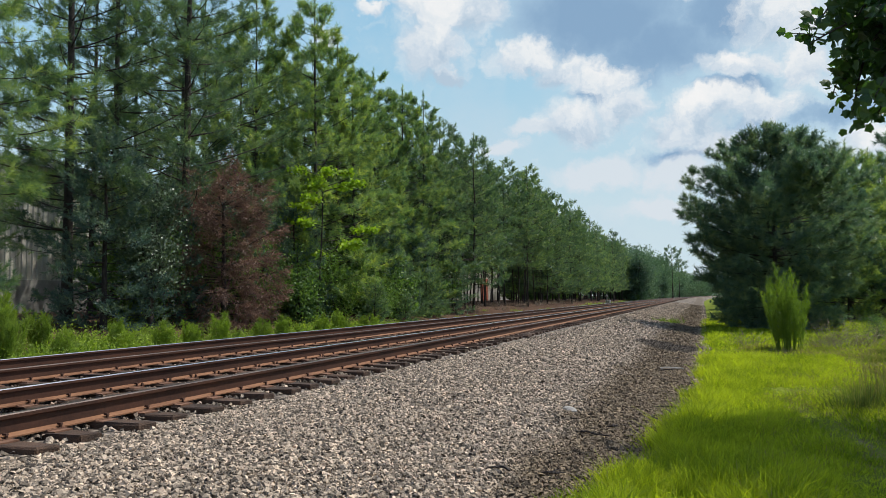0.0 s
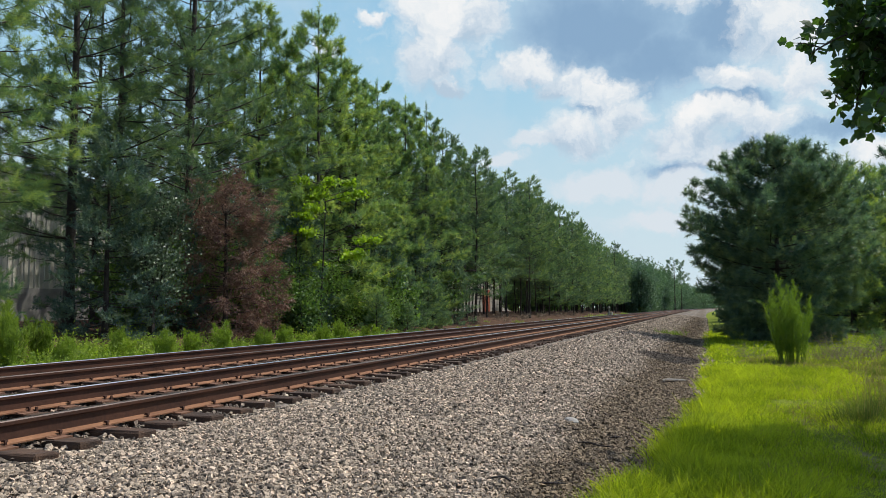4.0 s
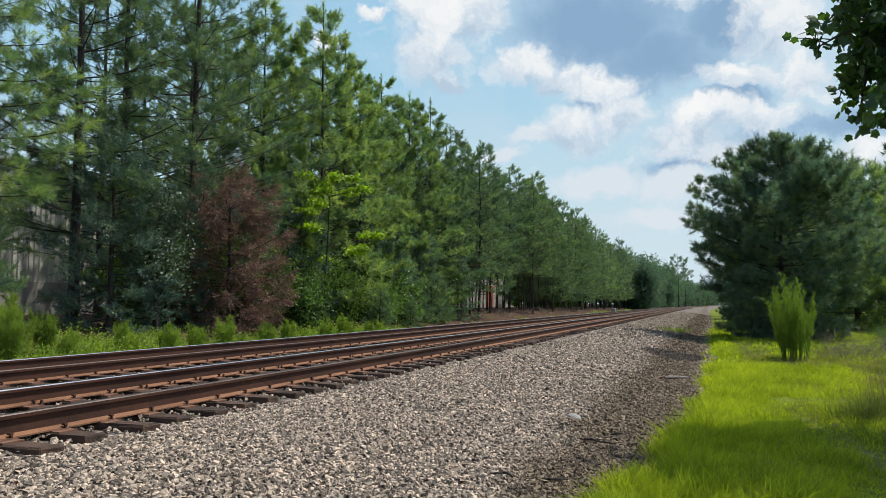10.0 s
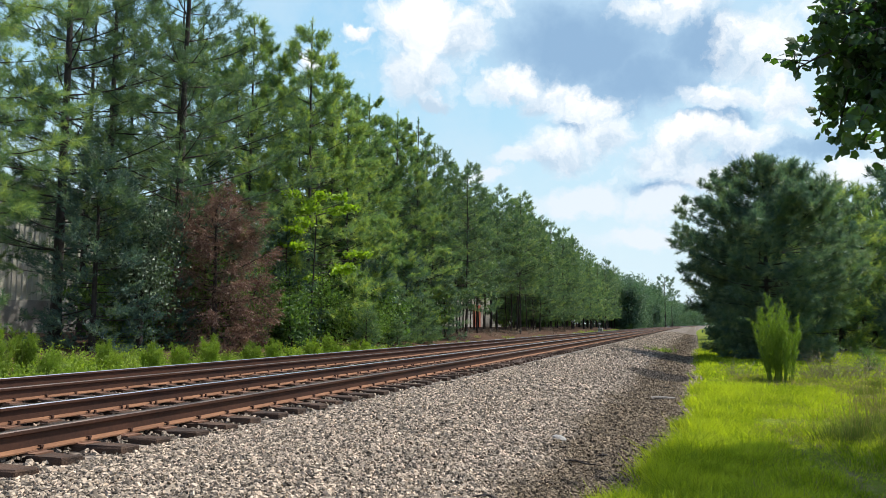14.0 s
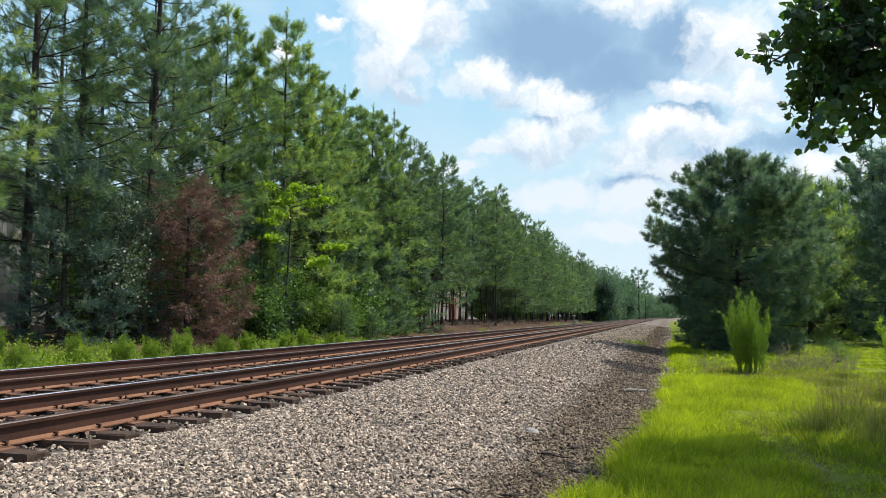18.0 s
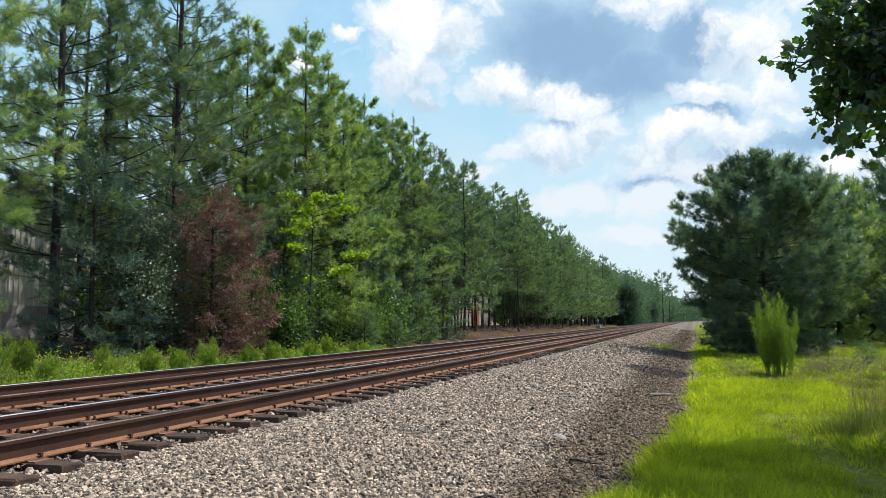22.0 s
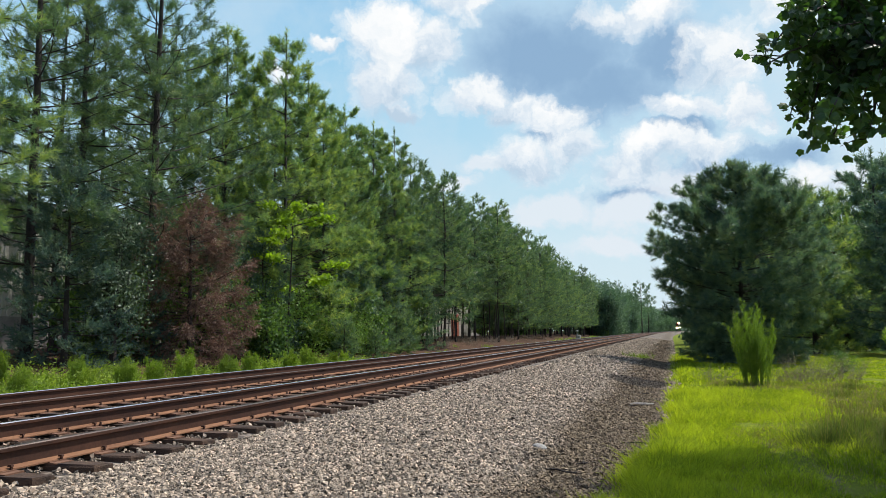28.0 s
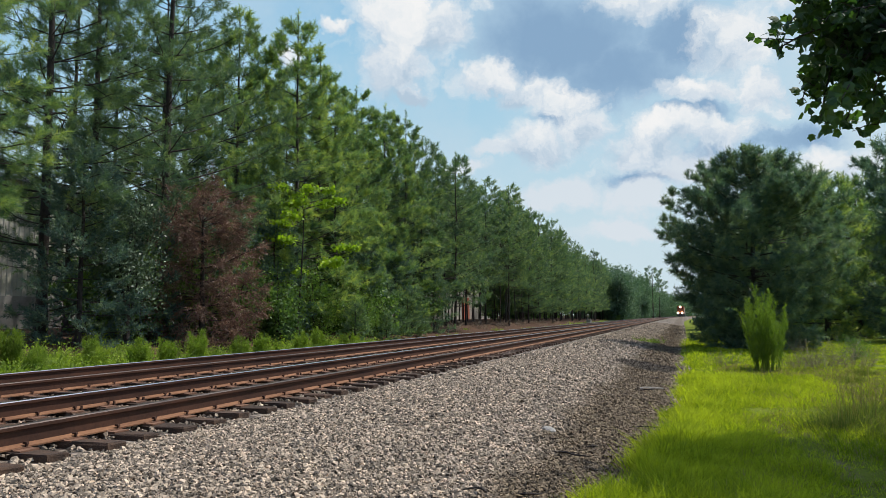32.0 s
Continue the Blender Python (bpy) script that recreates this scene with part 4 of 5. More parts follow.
def undergrowth():
    rng = np.random.default_rng(13)
    dark = [bush_meshes(70 + i, 4.4, 1.9, 1700, 0.26, LEAF, stems=8, clump=0.30) for i in range(3)]
    dark_near = bush_meshes(74, 4.2, 1.7, 5200, 0.13, LEAF, stems=9, clump=0.30)
    grey = bush_meshes(75, 5.8, 1.15, 7000, 0.10, LEAF_GREY, base=0.35, stems=6, clump=0.26)
    lime = sweetgum(76)
    brown = pine_meshes(77, 5.6, 0.1, 2.2, 10, 6, needle=0.11, width=0.015, per=26, bare=0.10, trunk_r=0.10, droop=0.30, mat=NEEDLE_DEAD, power=0.34, whorl=0.42, limbs_per=6, hang=0.85, shoot=0.42)
    young = pine_meshes(78, 4.4, 0.1, 1.6, 6, 3, needle=0.18, width=0.020, per=30, bare=0.1, trunk_r=0.06, droop=0.1, whorl=0.45)
    cedar = pine_meshes(79, 6.8, 0.1, 2.1, 8, 3, needle=0.13, width=0.024, per=30, bare=0.05, trunk_r=0.09, droop=0.3, mat=NEEDLE_DARK, power=0.6, whorl=0.45)
    tree_from(brown, "dead_cedar", "dead rust-brown cedar with dry drooping needles", "dead tree", stand(-16.8, 23.7, 20, 1.0))
    bush_from(grey, "holly_bush", "tall grey-green bush with small glossy leaves", "bush", stand(-17.2, 20.3, 0, 1.0))
    bush_from(lime, "sweetgum_sapling", "young sweetgum with bright sunlit lime-green leaves", "tree", stand(-16.1, 29.6, 0, 0.95))
    yp = tree_from(young, "young_pine", "bushy young pine beside the track", "pine tree", stand(-16.5, 13.0, 0, 0.75), "young pines")
    for i in range(5):
        copy_thing(yp, stand(-15.6 + rng.normal() * 0.5, 34.5 + 2.5 * i + rng.normal() * 0.6, rng.random() * 360, rng.uniform(0.5, 1.05)))
    c = tree_from(cedar, "cedar", "dark dense cedar at the edge of the wood", "tree", stand(-17.8, 18.9, 0, 0.90), "cedars")
    for x, y, s in ((-16.8, 38.5, 0.8), (-16.9, 43.5, 0.9), (-16.2, 49.0, 0.75), (-17.5, 30.0, 0.9), (-18.0, 21.9, 0.8), (-18.4, 27.0, 0.9)):
        copy_thing(c, stand(x, y, rng.random() * 360, s))
    d = [bush_from(b, "undergrowth_bush", "dark leafy undergrowth bush in the shade of the pines", "bush", stand(-21.5 - i, 24.0 + 7 * i, 0, 1.0), "undergrowth") for i, b in enumerate(dark)]
    n = bush_from(dark_near, "undergrowth_bush", "dark leafy undergrowth bush in the shade of the pines", "bush", stand(-18.4, 21.6, 0, 0.9), "undergrowth")
    for x, y, s in ((-18.6, 22.2, 1.0), (-18.9, 25.6, 1.1), (-17.4, 26.6, 0.9), (-16.6, 29.0, 1.0), (-17.0, 33.2, 1.0), (-18.6, 28.5, 1.25), (-15.8, 36.2, 0.7)):
        copy_thing(n, stand(x, y, rng.random() * 360, s))
    for i in range(30):
        y = rng.uniform(27, 50)
        copy_thing(d[rng.integers(3)], stand(-20.5 + rng.normal() * 1.8, y, rng.random() * 360, rng.uniform(0.6, 1.1)))
    for i in range(72):
        y = rng.uniform(66, 180)
        if 66 < y < 122:
            continue
        copy_thing(d[rng.integers(3)], stand(-29 + rng.normal() * 2.0 + float(bend(y)), y, rng.random() * 360, rng.uniform(0.8, 1.5)))


undergrowth()


def warehouse():
    b = thing("warehouse", "long pale corrugated metal warehouse behind the pines", "building", pose(-34, 0, 0.5))
    x, h0, h1, y0, y1 = 0.0, 2.2, 8.4, -14.0, 142.0
    core = Soup()
    core.box((-8, (y0 + y1) / 2, h1 / 2), (15.7, y1 - y0 - 0.3, h1))
    part("wall", core.mesh("wall", METALWALL), b, "pale metal wall core")
    base = Soup()
    base.box((-0.05, (y0 + y1) / 2, h0 / 2), (0.30, y1 - y0, h0))
    part("base_wall", base.mesh("base_wall", CONCRETE), b, "low weathered concrete base wall")
    roof = Soup()
    roof.box((-8, (y0 + y1) / 2, h1 + 0.12), (16.6, y1 - y0 + 0.6, 0.24))
    part("roof", roof.mesh("roof", ROOFMAT), b, "grey metal roof with eaves")
    n = 78
    w = (y1 - y0) / n
    ribs = np.array([(0.0, 0.0), (0.0, 0.20), (0.05, 0.23), (0.05, 0.29), (0.0, 0.32)])
    line = np.concatenate([ribs + (0, k * 0.325) for k in range(6)] + [np.array([(0.0, 1.96)]), np.array([(-0.03, 1.96), (-0.03, 0.0)])])
    line[:, 1] = line[:, 1] * (w - 0.006) / 1.96 - w / 2
    k = len(line)
    hh = (h1 - h0) / 2
    pv = np.concatenate([np.column_stack([line, np.full(k, -hh)]), np.column_stack([line, np.full(k, hh)])])
    me = mesh_from("panel", pv, [(i, (i + 1) % k, k + (i + 1) % k, k + i) for i in range(k)], METALWALL)
    for i in range(n):
        part("panel", me, b, m=pose(0.03, y0 + (i + 0.5) * w, (h0 + h1) / 2))
    s = Soup()
    s.box((0, 0, 2.0), (0.12, 4.0, 4.0))
    for k in range(9):
        s.box((0.07, 0, 0.25 + k * 0.44), (0.04, 3.9, 0.06))
    for y in (40.0, 119.0):
        part("loading_door", s.mesh("loading_door", RUSTRED), b, "rust-red roll-up loading door", pose(0.16, y, 0.0))


warehouse()

# ---- weeds and grass ----


def fennel_clump(seed, height, spread, stems, mat=FENNEL):
    """Dog fennel: bare straight stalks that fan out from the root, each ending in a pointed feathery plume."""
    rng = np.random.default_rng(seed)
    wood, tops = Soup(), Soup()
    s = np.linspace(0, 1, 7)
    for i in range(stems):
        az, r = rng.random() * 6.28, spread * rng.random() ** 0.5
        h = height * rng.uniform(0.62, 1.0) * (1 - 0.36 * r / spread)
        bow = rng.normal() * 0.06
        bp = np.stack([np.cos(az) * r * (0.52 + 0.48 * s) + bow * s * s, np.sin(az) * r * (0.52 + 0.48 * s), h * s], 1)
        wood.tube(bp, 0.008 * (1.1 - s) + 0.002, 4)
        # short side sprays up the stalk, longest in the middle, each with thread-like leaves
        k = 34
        t = 0.20 + 0.80 * (np.arange(k) + rng.random(k)) / k
        q = np.stack([np.interp(t, s, bp[:, j]) for j in range(3)], 1)
        long = (0.05 + 0.20 * np.sin(np.pi * np.clip(1.10 - t, 0, 1)) ** 1.3) * rng.uniform(0.6, 1.2, k)
        sa = rng.random(k) * 6.28
        d = unit(np.stack([np.cos(sa) * 0.55, np.sin(sa) * 0.55, np.full(k, 1.0)], 1))
        per = 24
        f = rng.random((k, per))
        P = (q[:, None] + d[:, None] * (f * long[:, None])[..., None]).reshape(-1, 3)
        W = unit(np.repeat(d, per, 0) + rng.normal(size=(k * per, 3)) * 0.42)
        v, fa = blades(P, W, rng.uniform(0.05, 0.12, k * per), 0.0075, rng)
        tops.add(v, fa)
    return wood.mesh("stalks", FENNEL), tops.mesh("feathery_leaves", mat)


def weed_strip():
    """Tall weeds along the far side of the ballast, each clump of its own."""
    rng = np.random.default_rng(15)
    kinds = []
    for i in range(4):
        k = 30
        p = np.stack([rng.normal(size=k) * 0.30, rng.normal(size=k) * 0.30, np.zeros(k)], 1)
        w = unit(np.stack([p[:, 0] * 0.5, p[:, 1] * 0.5, np.full(k, 1.0)], 1) + rng.normal(size=(k, 3)) * 0.22)
        v, f = blades(p, w, rng.uniform(0.18, 0.50, k) * (0.9 + 0.15 * i), 0.018, rng, 0.5)
        stalk = mesh_from("blade_tuft", v, f, WEED)
        s = Soup()
        m = 380
        st = rng.integers(0, k, m)
        t = rng.uniform(0.25, 1.0, m)
        lp = p[st] + w[st] * (rng.uniform(0.2, 0.62, m) * t)[:, None] + rng.normal(size=(m, 3)) * 0.05
        v, f = leaves(lp, unit(rng.normal(size=(m, 3)) + (0, 0, 0.5)), rng.uniform(0.035, 0.09, m), rng, 0.45)
        s.add(v, f)
        kinds.append((stalk, s.mesh("small_leaf", WEED)))
    masters = {}
    for i in range(210):
        y = 11.5 + 20.0 * rng.random()
        x = -12.9 - abs(rng.normal()) * (1.5 if y < 22 else 0.8)
        j = rng.integers(4)
        m = stand(x, y, rng.random() * 360, rng.uniform(0.75, 1.30) * (1.2 if y < 15.5 else 1.0))
        if j in masters:
            copy_thing(masters[j], m)
        else:
            masters[j] = thing("weed_clump", "clump of bright green weeds beside the ballast", "weeds", m, "weeds beyond the tracks")
            part("blade_tuft", kinds[j][0], masters[j], kind="stuff")
            part("leaf_tuft", kinds[j][1], masters[j], kind="stuff")
    for i in range(40):
        y = rng.uniform(31, 78)
        copy_thing(masters[rng.integers(4)], stand(-13.6 - abs(rng.normal()) * 1.6, y, rng.random() * 360, rng.uniform(0.25, 0.75)))
    for i in range(46):
        y = rng.uniform(78, 150)
        copy_thing(masters[rng.integers(4)], stand(-13.6 - abs(rng.normal()) * 0.8, y, rng.random() * 360, rng.uniform(0.5, 1.2)))
    sprigs = [fennel_clump(16 + i, 1.5, 0.22 + 0.10 * i, 7 + 4 * i, WEED) for i in range(2)]
    for i, (x, y, s) in enumerate(((-13.1, 14.7, 0.8), (-13.2, 16.1, 0.85), (-13.1, 17.1, 1.0), (-13.2, 18.5, 1.05), (-13.3, 19.4, 0.6), (-13.3, 20.8, 0.85), (-13.5, 21.4, 0.8),
                                   (-13.2, 22.0, 0.9), (-13.3, 23.2, 0.7), (-13.2, 24.6, 0.9), (-13.2, 25.9, 1.15), (-13.4, 26.8, 0.7), (-13.3, 28.4, 0.9), (-13.5, 30.0, 0.75),
                                   (-13.2, 12.9, 1.0), (-13.6, 11.8, 1.2), (-14.4, 13.4, 1.3), (-14.6, 12.4, 1.4), (-14.0, 15.3, 1.1))):
        m = stand(x, y, i * 50, s * 1.1)
        j = 10 + i % 2
        if j in masters:
            copy_thing(masters[j], m)
        else:
            masters[j] = thing("young_dog_fennel", "upright feathery bright green weed beside the ballast", "weeds", m, "feathery weeds beyond the tracks")
            part("stalks", sprigs[i % 2][0], masters[j], kind="stuff")
            part("feathery_foliage", sprigs[i % 2][1], masters[j], kind="stuff")


weed_strip()


def grass_sheet(name, label, n, xr, yr, size, mat, rng, path_gap=0.06, ypow=1.5, width=0.011, per=14, tuft=0.055, beyond=1.0):
    """Grass that grows in tufts: blades lean out from each root, and tufts differ in height."""
    k = n // per
    y = yr[0] + (yr[1] - yr[0]) * rng.random(k) ** ypow
    x = edge_of_grass(y) + xr[0] + rng.random(k) ** 1.15 * (xr[1] - xr[0])
    d = np.where(y < 13.5, np.abs(x - path_centre(y)), 1.0)
    edge = x - edge_of_grass(y)
    keep = ((d > path_gap + rng.normal(size=k) * 0.16) | (rng.random(k) < 0.10)) & (edge > rng.normal(size=k) * 0.08)
    keep &= (x < path_centre(y) - 0.25) | (rng.random(k) < beyond)
    x, y, d, edge = x[keep], y[keep], d[keep], edge[keep]
    k = len(x)
    patch = np.array([noise.noise(Vector((a * 1.3, b * 1.3, 7.0))) + 0.6 * noise.noise(Vector((a * 4.0, b * 3.0, 2.0))) for a, b in zip(x, y)])
    h = rng.uniform(*size, k) * np.clip(1.0 + 0.9 * patch, 0.35, 2.0) * np.clip(0.40 + d * 0.6, 0.35, 1.15) * np.clip(1.25 - edge * 0.12, 0.6, 1.25)
    wide = tuft * (1 + y / 30.0)
    o = rng.normal(size=(k, per, 2)) * wide[:, None, None]
    X, Y = (x[:, None] + o[..., 0]).ravel(), (y[:, None] + o[..., 1]).ravel()
    p = np.stack([X, Y, land(X, Y) - 0.01], 1)
    sway = rng.normal(size=(k, 2)) * 0.22
    out = (o / wide[:, None, None] * 0.28 + sway[:, None]).reshape(-1, 2)
    w = unit(np.concatenate([out, np.ones((k * per, 1))], 1) + rng.normal(size=(k * per, 3)) * np.array([0.2, 0.2, 0.05]))
    v, f = blades(p, w, np.repeat(h, per) * rng.uniform(0.6, 1.15, k * per), width * (1 + Y / 14.0), rng, 0.55)
    me = mesh_from(name, v, f, mat)
    return tagged(new(name, me), label, "grass", kind="stuff")


def near_grass():
    rng = np.random.default_rng(17)
    grass_sheet("grass", "bright green unmown grass along the ballast", 210000, (-0.05, 2.9), (3.5, 20), (0.085, 0.21), GRASS, rng, width=0.0052, beyond=0.45)
    grass_sheet("grass", "bright green unmown grass along the ballast", 56000, (-0.05, 9.5), (14, 50), (0.07, 0.16), GRASS, rng, ypow=1.1, width=0.012, per=8, beyond=0.75)
    grass_sheet("grass", "bright green unmown grass along the ballast", 12000, (-0.05, 4.5), (-7, 3.6), (0.10, 0.22), GRASS, rng, ypow=1.0)
    grass_sheet("grass", "pale dry grass beside the worn path", 70000, (0.9, 5.0), (4.5, 24), (0.05, 0.15), GRASS_DRY, rng, path_gap=0.0, ypow=1.3, width=0.0055, per=5)


near_grass()


def rank_grass(seed):
    """Knee-high unmown grass: arching thin blades, and dry stalks with small seed heads."""
    rng = np.random.default_rng(seed)
    n = 900
    p = np.stack([rng.normal(size=n) * 0.24, rng.normal(size=n) * 0.24, np.zeros(n)], 1)
    w = unit(np.stack([p[:, 0] * 0.9, p[:, 1] * 0.9, np.full(n, 1.0)], 1) + rng.normal(size=(n, 3)) * 0.25)
    v, f = blades(p, w, rng.uniform(0.25, 0.62, n), 0.0065, rng, 0.6)
    tuft = mesh_from("blade_tuft", v, f, GRASS_RANK)
    s = Soup()
    for i in range(26):
        a, r, h = rng.random() * 6.28, 0.32 * rng.random(), rng.uniform(0.5, 1.0)
        b = np.array((math.cos(a) * r, math.sin(a) * r, 0.0))
        e = b * 1.8 + (rng.normal() * 0.06, rng.normal() * 0.06, h)
        s.tube(np.stack([b, (b + e) / 2 + (0, 0, 0.03), e]), (0.003, 0.0025, 0.0015), 3)
        k = 14
        q = e - np.array((0, 0, 1)) * (rng.random(k) * 0.16)[:, None]
        v, f = blades(q, unit(rng.normal(size=(k, 3)) * 0.6 + (0, 0, 0.8)), rng.uniform(0.03, 0.06, k), 0.006, rng)
        s.add(v, f)
    return tuft, s.mesh("seed_stalks", GRASS_DRY)


def right_side():
    rng = np.random.default_rng(19)
    # the dog fennel on the lawn
    st, tp = fennel_clump(93, 2.75, 0.62, 40)
    t = thing("dog_fennel", "tall feathery bright green dog fennel clump on the grass", "weeds", stand(2.15, 22.3))
    part("stalks", st, t, kind="stuff")
    part("feathery_foliage", tp, t, kind="stuff")
    # dry twiggy brush round the pine's foot
    def brush(seed, h, r, n):
        g = np.random.default_rng(seed)
        s = Soup()
        for i in range(n):
            az, k = g.random() * 6.28, r * g.random() ** 0.6
            root = np.array((math.cos(az) * k, math.sin(az) * k, 0.0))
            way = unit(np.array((math.cos(az) * 0.5, math.sin(az) * 0.5, 0.9)) + g.normal(size=3) * 0.35)
            hh = h * g.uniform(0.35, 1.0)
            p = np.stack([root, root + way * hh * 0.5, root + unit(way + g.normal(size=3) * 0.25) * hh])
            s.tube(p, (0.006, 0.005, 0.002), 3)
            for q in range(6):
                st = p[0] + (p[2] - p[0]) * g.uniform(0.3, 0.95)
                e = st + unit(g.normal(size=3) + way * 0.8) * g.uniform(0.08, 0.30)
                s.tube(np.stack([st, (st + e) / 2 + (0, 0, 0.01), e]), (0.004, 0.003, 0.0015), 3)
        return s.mesh("brush", BARK_DRY)
    b = tagged(new("dry_brush", brush(91, 1.25, 0.75, 60)), "bare grey-brown dry twigs in the grass", "brush", "dry brush")
    b.matrix_world = stand(3.9, 24.6)
    for x, y, s in ((1.15, 24.2, 0.6), (3.2, 24.0, 0.75), (4.8, 25.6, 0.85)) + tuple((-15.2 - 2.5 * rng.random(), 44 + 4.2 * i, rng.uniform(0.5, 0.9)) for i in range(14)):
        copy_thing(b, stand(x, y, rng.random() * 360, s))
    # the big pine by the track
    big = pine_meshes(95, 9.5, 0.1, 8.8, 12, 4, needle=0.25, width=0.023, per=38, bare=0.06, trunk_r=0.11, droop=0.14, mat=NEEDLE_DARK, power=0.95, whorl=0.37, limbs_per=7,
                      jit=0.14, lean=0.1, tips=0.85, belly=(0.45, 5.0), cap=4.0, shoot=0.30, lift=0.16)
    tree_from(big, "pine_tree", "broad dark green pine standing close beside the track", "pine tree", stand(3.2, 38.0, 30, 1.0))
    side = [pine_meshes(97 + i, 9.0, 0.4, 3.2, 7, 4, needle=0.24, width=0.036, per=22, bare=0.12, trunk_r=0.14, droop=0.15, whorl=0.6, mat=(NEEDLE_SUNLIT, NEEDLE_DARK)[i]) for i in range(2)]
    ms = [tree_from(side[0], "pine_tree", "sunlit pale green pine on the far side of the lawn", "pine tree", stand(8.6, 52, 0, 1.2), "pines beside the lawn"),
          tree_from(side[1], "pine_tree", "dark green pine on the far side of the lawn", "pine tree", stand(13.8, 50.0, 0, 1.35), "pines beside the lawn")]
    light = pine_meshes(110, 9.5, 0.3, 3.4, 6, 3, needle=0.23, width=0.032, per=24, bare=0.2, trunk_r=0.14, droop=0.15, whorl=0.6, mat=NEEDLE_SUNLIT)
    ms.append(tree_from(light, "pine_tree", "lighter green pine behind the lawn", "pine tree", stand(7.6, 50.5, 0, 1.0), "pines beside the lawn"))
    for x, y, s in ((10.6, 56, 1.15), (6.2, 58, 1.05), (9.0, 62, 1.2), (12.6, 63, 1.2), (4.8, 47.5, 0.75)):
        copy_thing(ms[2], stand(x, y, rng.random() * 360, s))
    for i in range(14):
        y = rng.uniform(62, 115)
        x = rng.uniform(6.0, 9.0 + (y - 30) * 0.38)
        copy_thing(ms[rng.integers(2)], stand(x, y, rng.random() * 360, rng.uniform(0.95, 1.35)))
    for x, y, s in ((18.5, 52, 1.3), (20.0, 46, 1.2), (6.0, 55, 1.0), (4.5, 70, 0.9), (5.0, 84, 1.0), (6.5, 104, 1.1), (8, 128, 1.2), (12, 156, 1.2), (15, 185, 1.2)):
        copy_thing(ms[rng.integers(2)], stand(x, y, rng.random() * 360, s))
    hedge = bush_meshes(101, 4.0, 1.9, 1300, 0.26, LEAF_HAZE, stems=8, clump=0.32)
    t = None
    for i in range(15):
        y = 49 + 7.5 * i
        m = stand(2.6 + rng.normal() * 0.3 + float(bend(y)), y, rng.random() * 360, rng.uniform(0.6, 0.95))
        t = copy_thing(t, m) if t else bush_from(hedge, "trackside_bush", "leafy green bush growing beside the ballast", "bush", m, "bushes beside the track")
    # more fennel and rank grass by the path
    st, tp = fennel_clump(99, 2.35, 0.80, 36)
    t = thing("dog_fennel", "feathery yellow-green dog fennel thicket beside the path", "weeds", stand(4.15, 14.4), "fennel by the path")
    part("stalks", st, t, kind="stuff")
    part("feathery_foliage", tp, t, kind="stuff")
    for x, y, s in ((5.0, 14.6, 1.05), (4.75, 13.4, 0.9), (5.6, 15.6, 1.1), (5.5, 13.9, 1.0)):
        copy_thing(t, stand(x, y, rng.random() * 360, s))
    rank = [rank_grass(104 + i) for i in range(2)]
    made = []
    for i, (x, y, s) in enumerate(((1.95, 11.3, 0.8), (2.3, 12.0, 0.95), (2.4, 10.6, 0.8), (2.85, 11.4, 0.95), (2.65, 12.9, 1.0), (3.3, 12.4, 0.9), (2.9, 9.7, 0.75),
                                   (4.2, 10.7, 0.9), (4.1, 16.5, 0.9), (5.0, 18.2, 1.0), (5.6, 21.5, 1.0), (6.6, 24.0, 1.0), (4.4, 22.0, 0.7), (3.7, 19.5, 0.6), (2.9, 22.6, 0.6), (1.6, 22.1, 0.55))):
        m = stand(x, y, rng.random() * 360, s)
        if i < 2:
            made.append(thing("rank_grass", "rank olive-green grass clump with dry seed stalks", "grass", m, "rank grass by the path"))
            for nm, me in zip(("blade_tuft", "seed_stalks"), rank[i]):
                part(nm, me, made[i], kind="stuff")
        else:
            copy_thing(made[i % 2], m)
    lo = bush_meshes(100, 1.0, 0.9, 2200, 0.05, LEAF, stems=9, clump=0.16)
    t = bush_from(lo, "low_bush", "low tangled green bush beside the path", "bush", stand(4.3, 11.6, 0, 0.8), "low bushes by the path")
    for x, y, s in ((6.5, 24.5, 1.1), (5.6, 29.0, 1.0)):
        copy_thing(t, stand(x, y, rng.random() * 360, s))


right_side()

# ---- overhanging broadleaf tree beside the camera ----
TREE_AT = (4.6, 8.6)


def lobed_leaf():
    """A five-lobed leaf about 11 cm across, a little cupped, stalk at the origin."""
    tips = [(-0.046, 0.014), (-0.042, 0.040), (-0.060, 0.066), (-0.030, 0.080), (0.0, 0.112), (0.030, 0.080), (0.060, 0.066), (0.042, 0.040), (0.046, 0.014)]
    v = [(0, 0, 0), (0, 0.045, 0.006)] + [(x, y, -0.012 * abs(x) / 0.05 - 0.05 * y * y) for x, y in tips]
    f = [(0, 1, 2), (0, 10, 1)] + [(1, i + 1, i) for i in range(2, 10)]
    return mesh_from("leaf", v, [(a, b, c) for a, b, c in f], LEAF_NEAR)


def polar(az, el, d):
    """A point by bearing and height in degrees and distance from head height at the path's start."""
    a, e = radians(az), radians(el)
    return np.array((d * math.sin(a) * math.cos(e), d * math.cos(a) * math.cos(e), 1.59 + d * math.sin(e)))


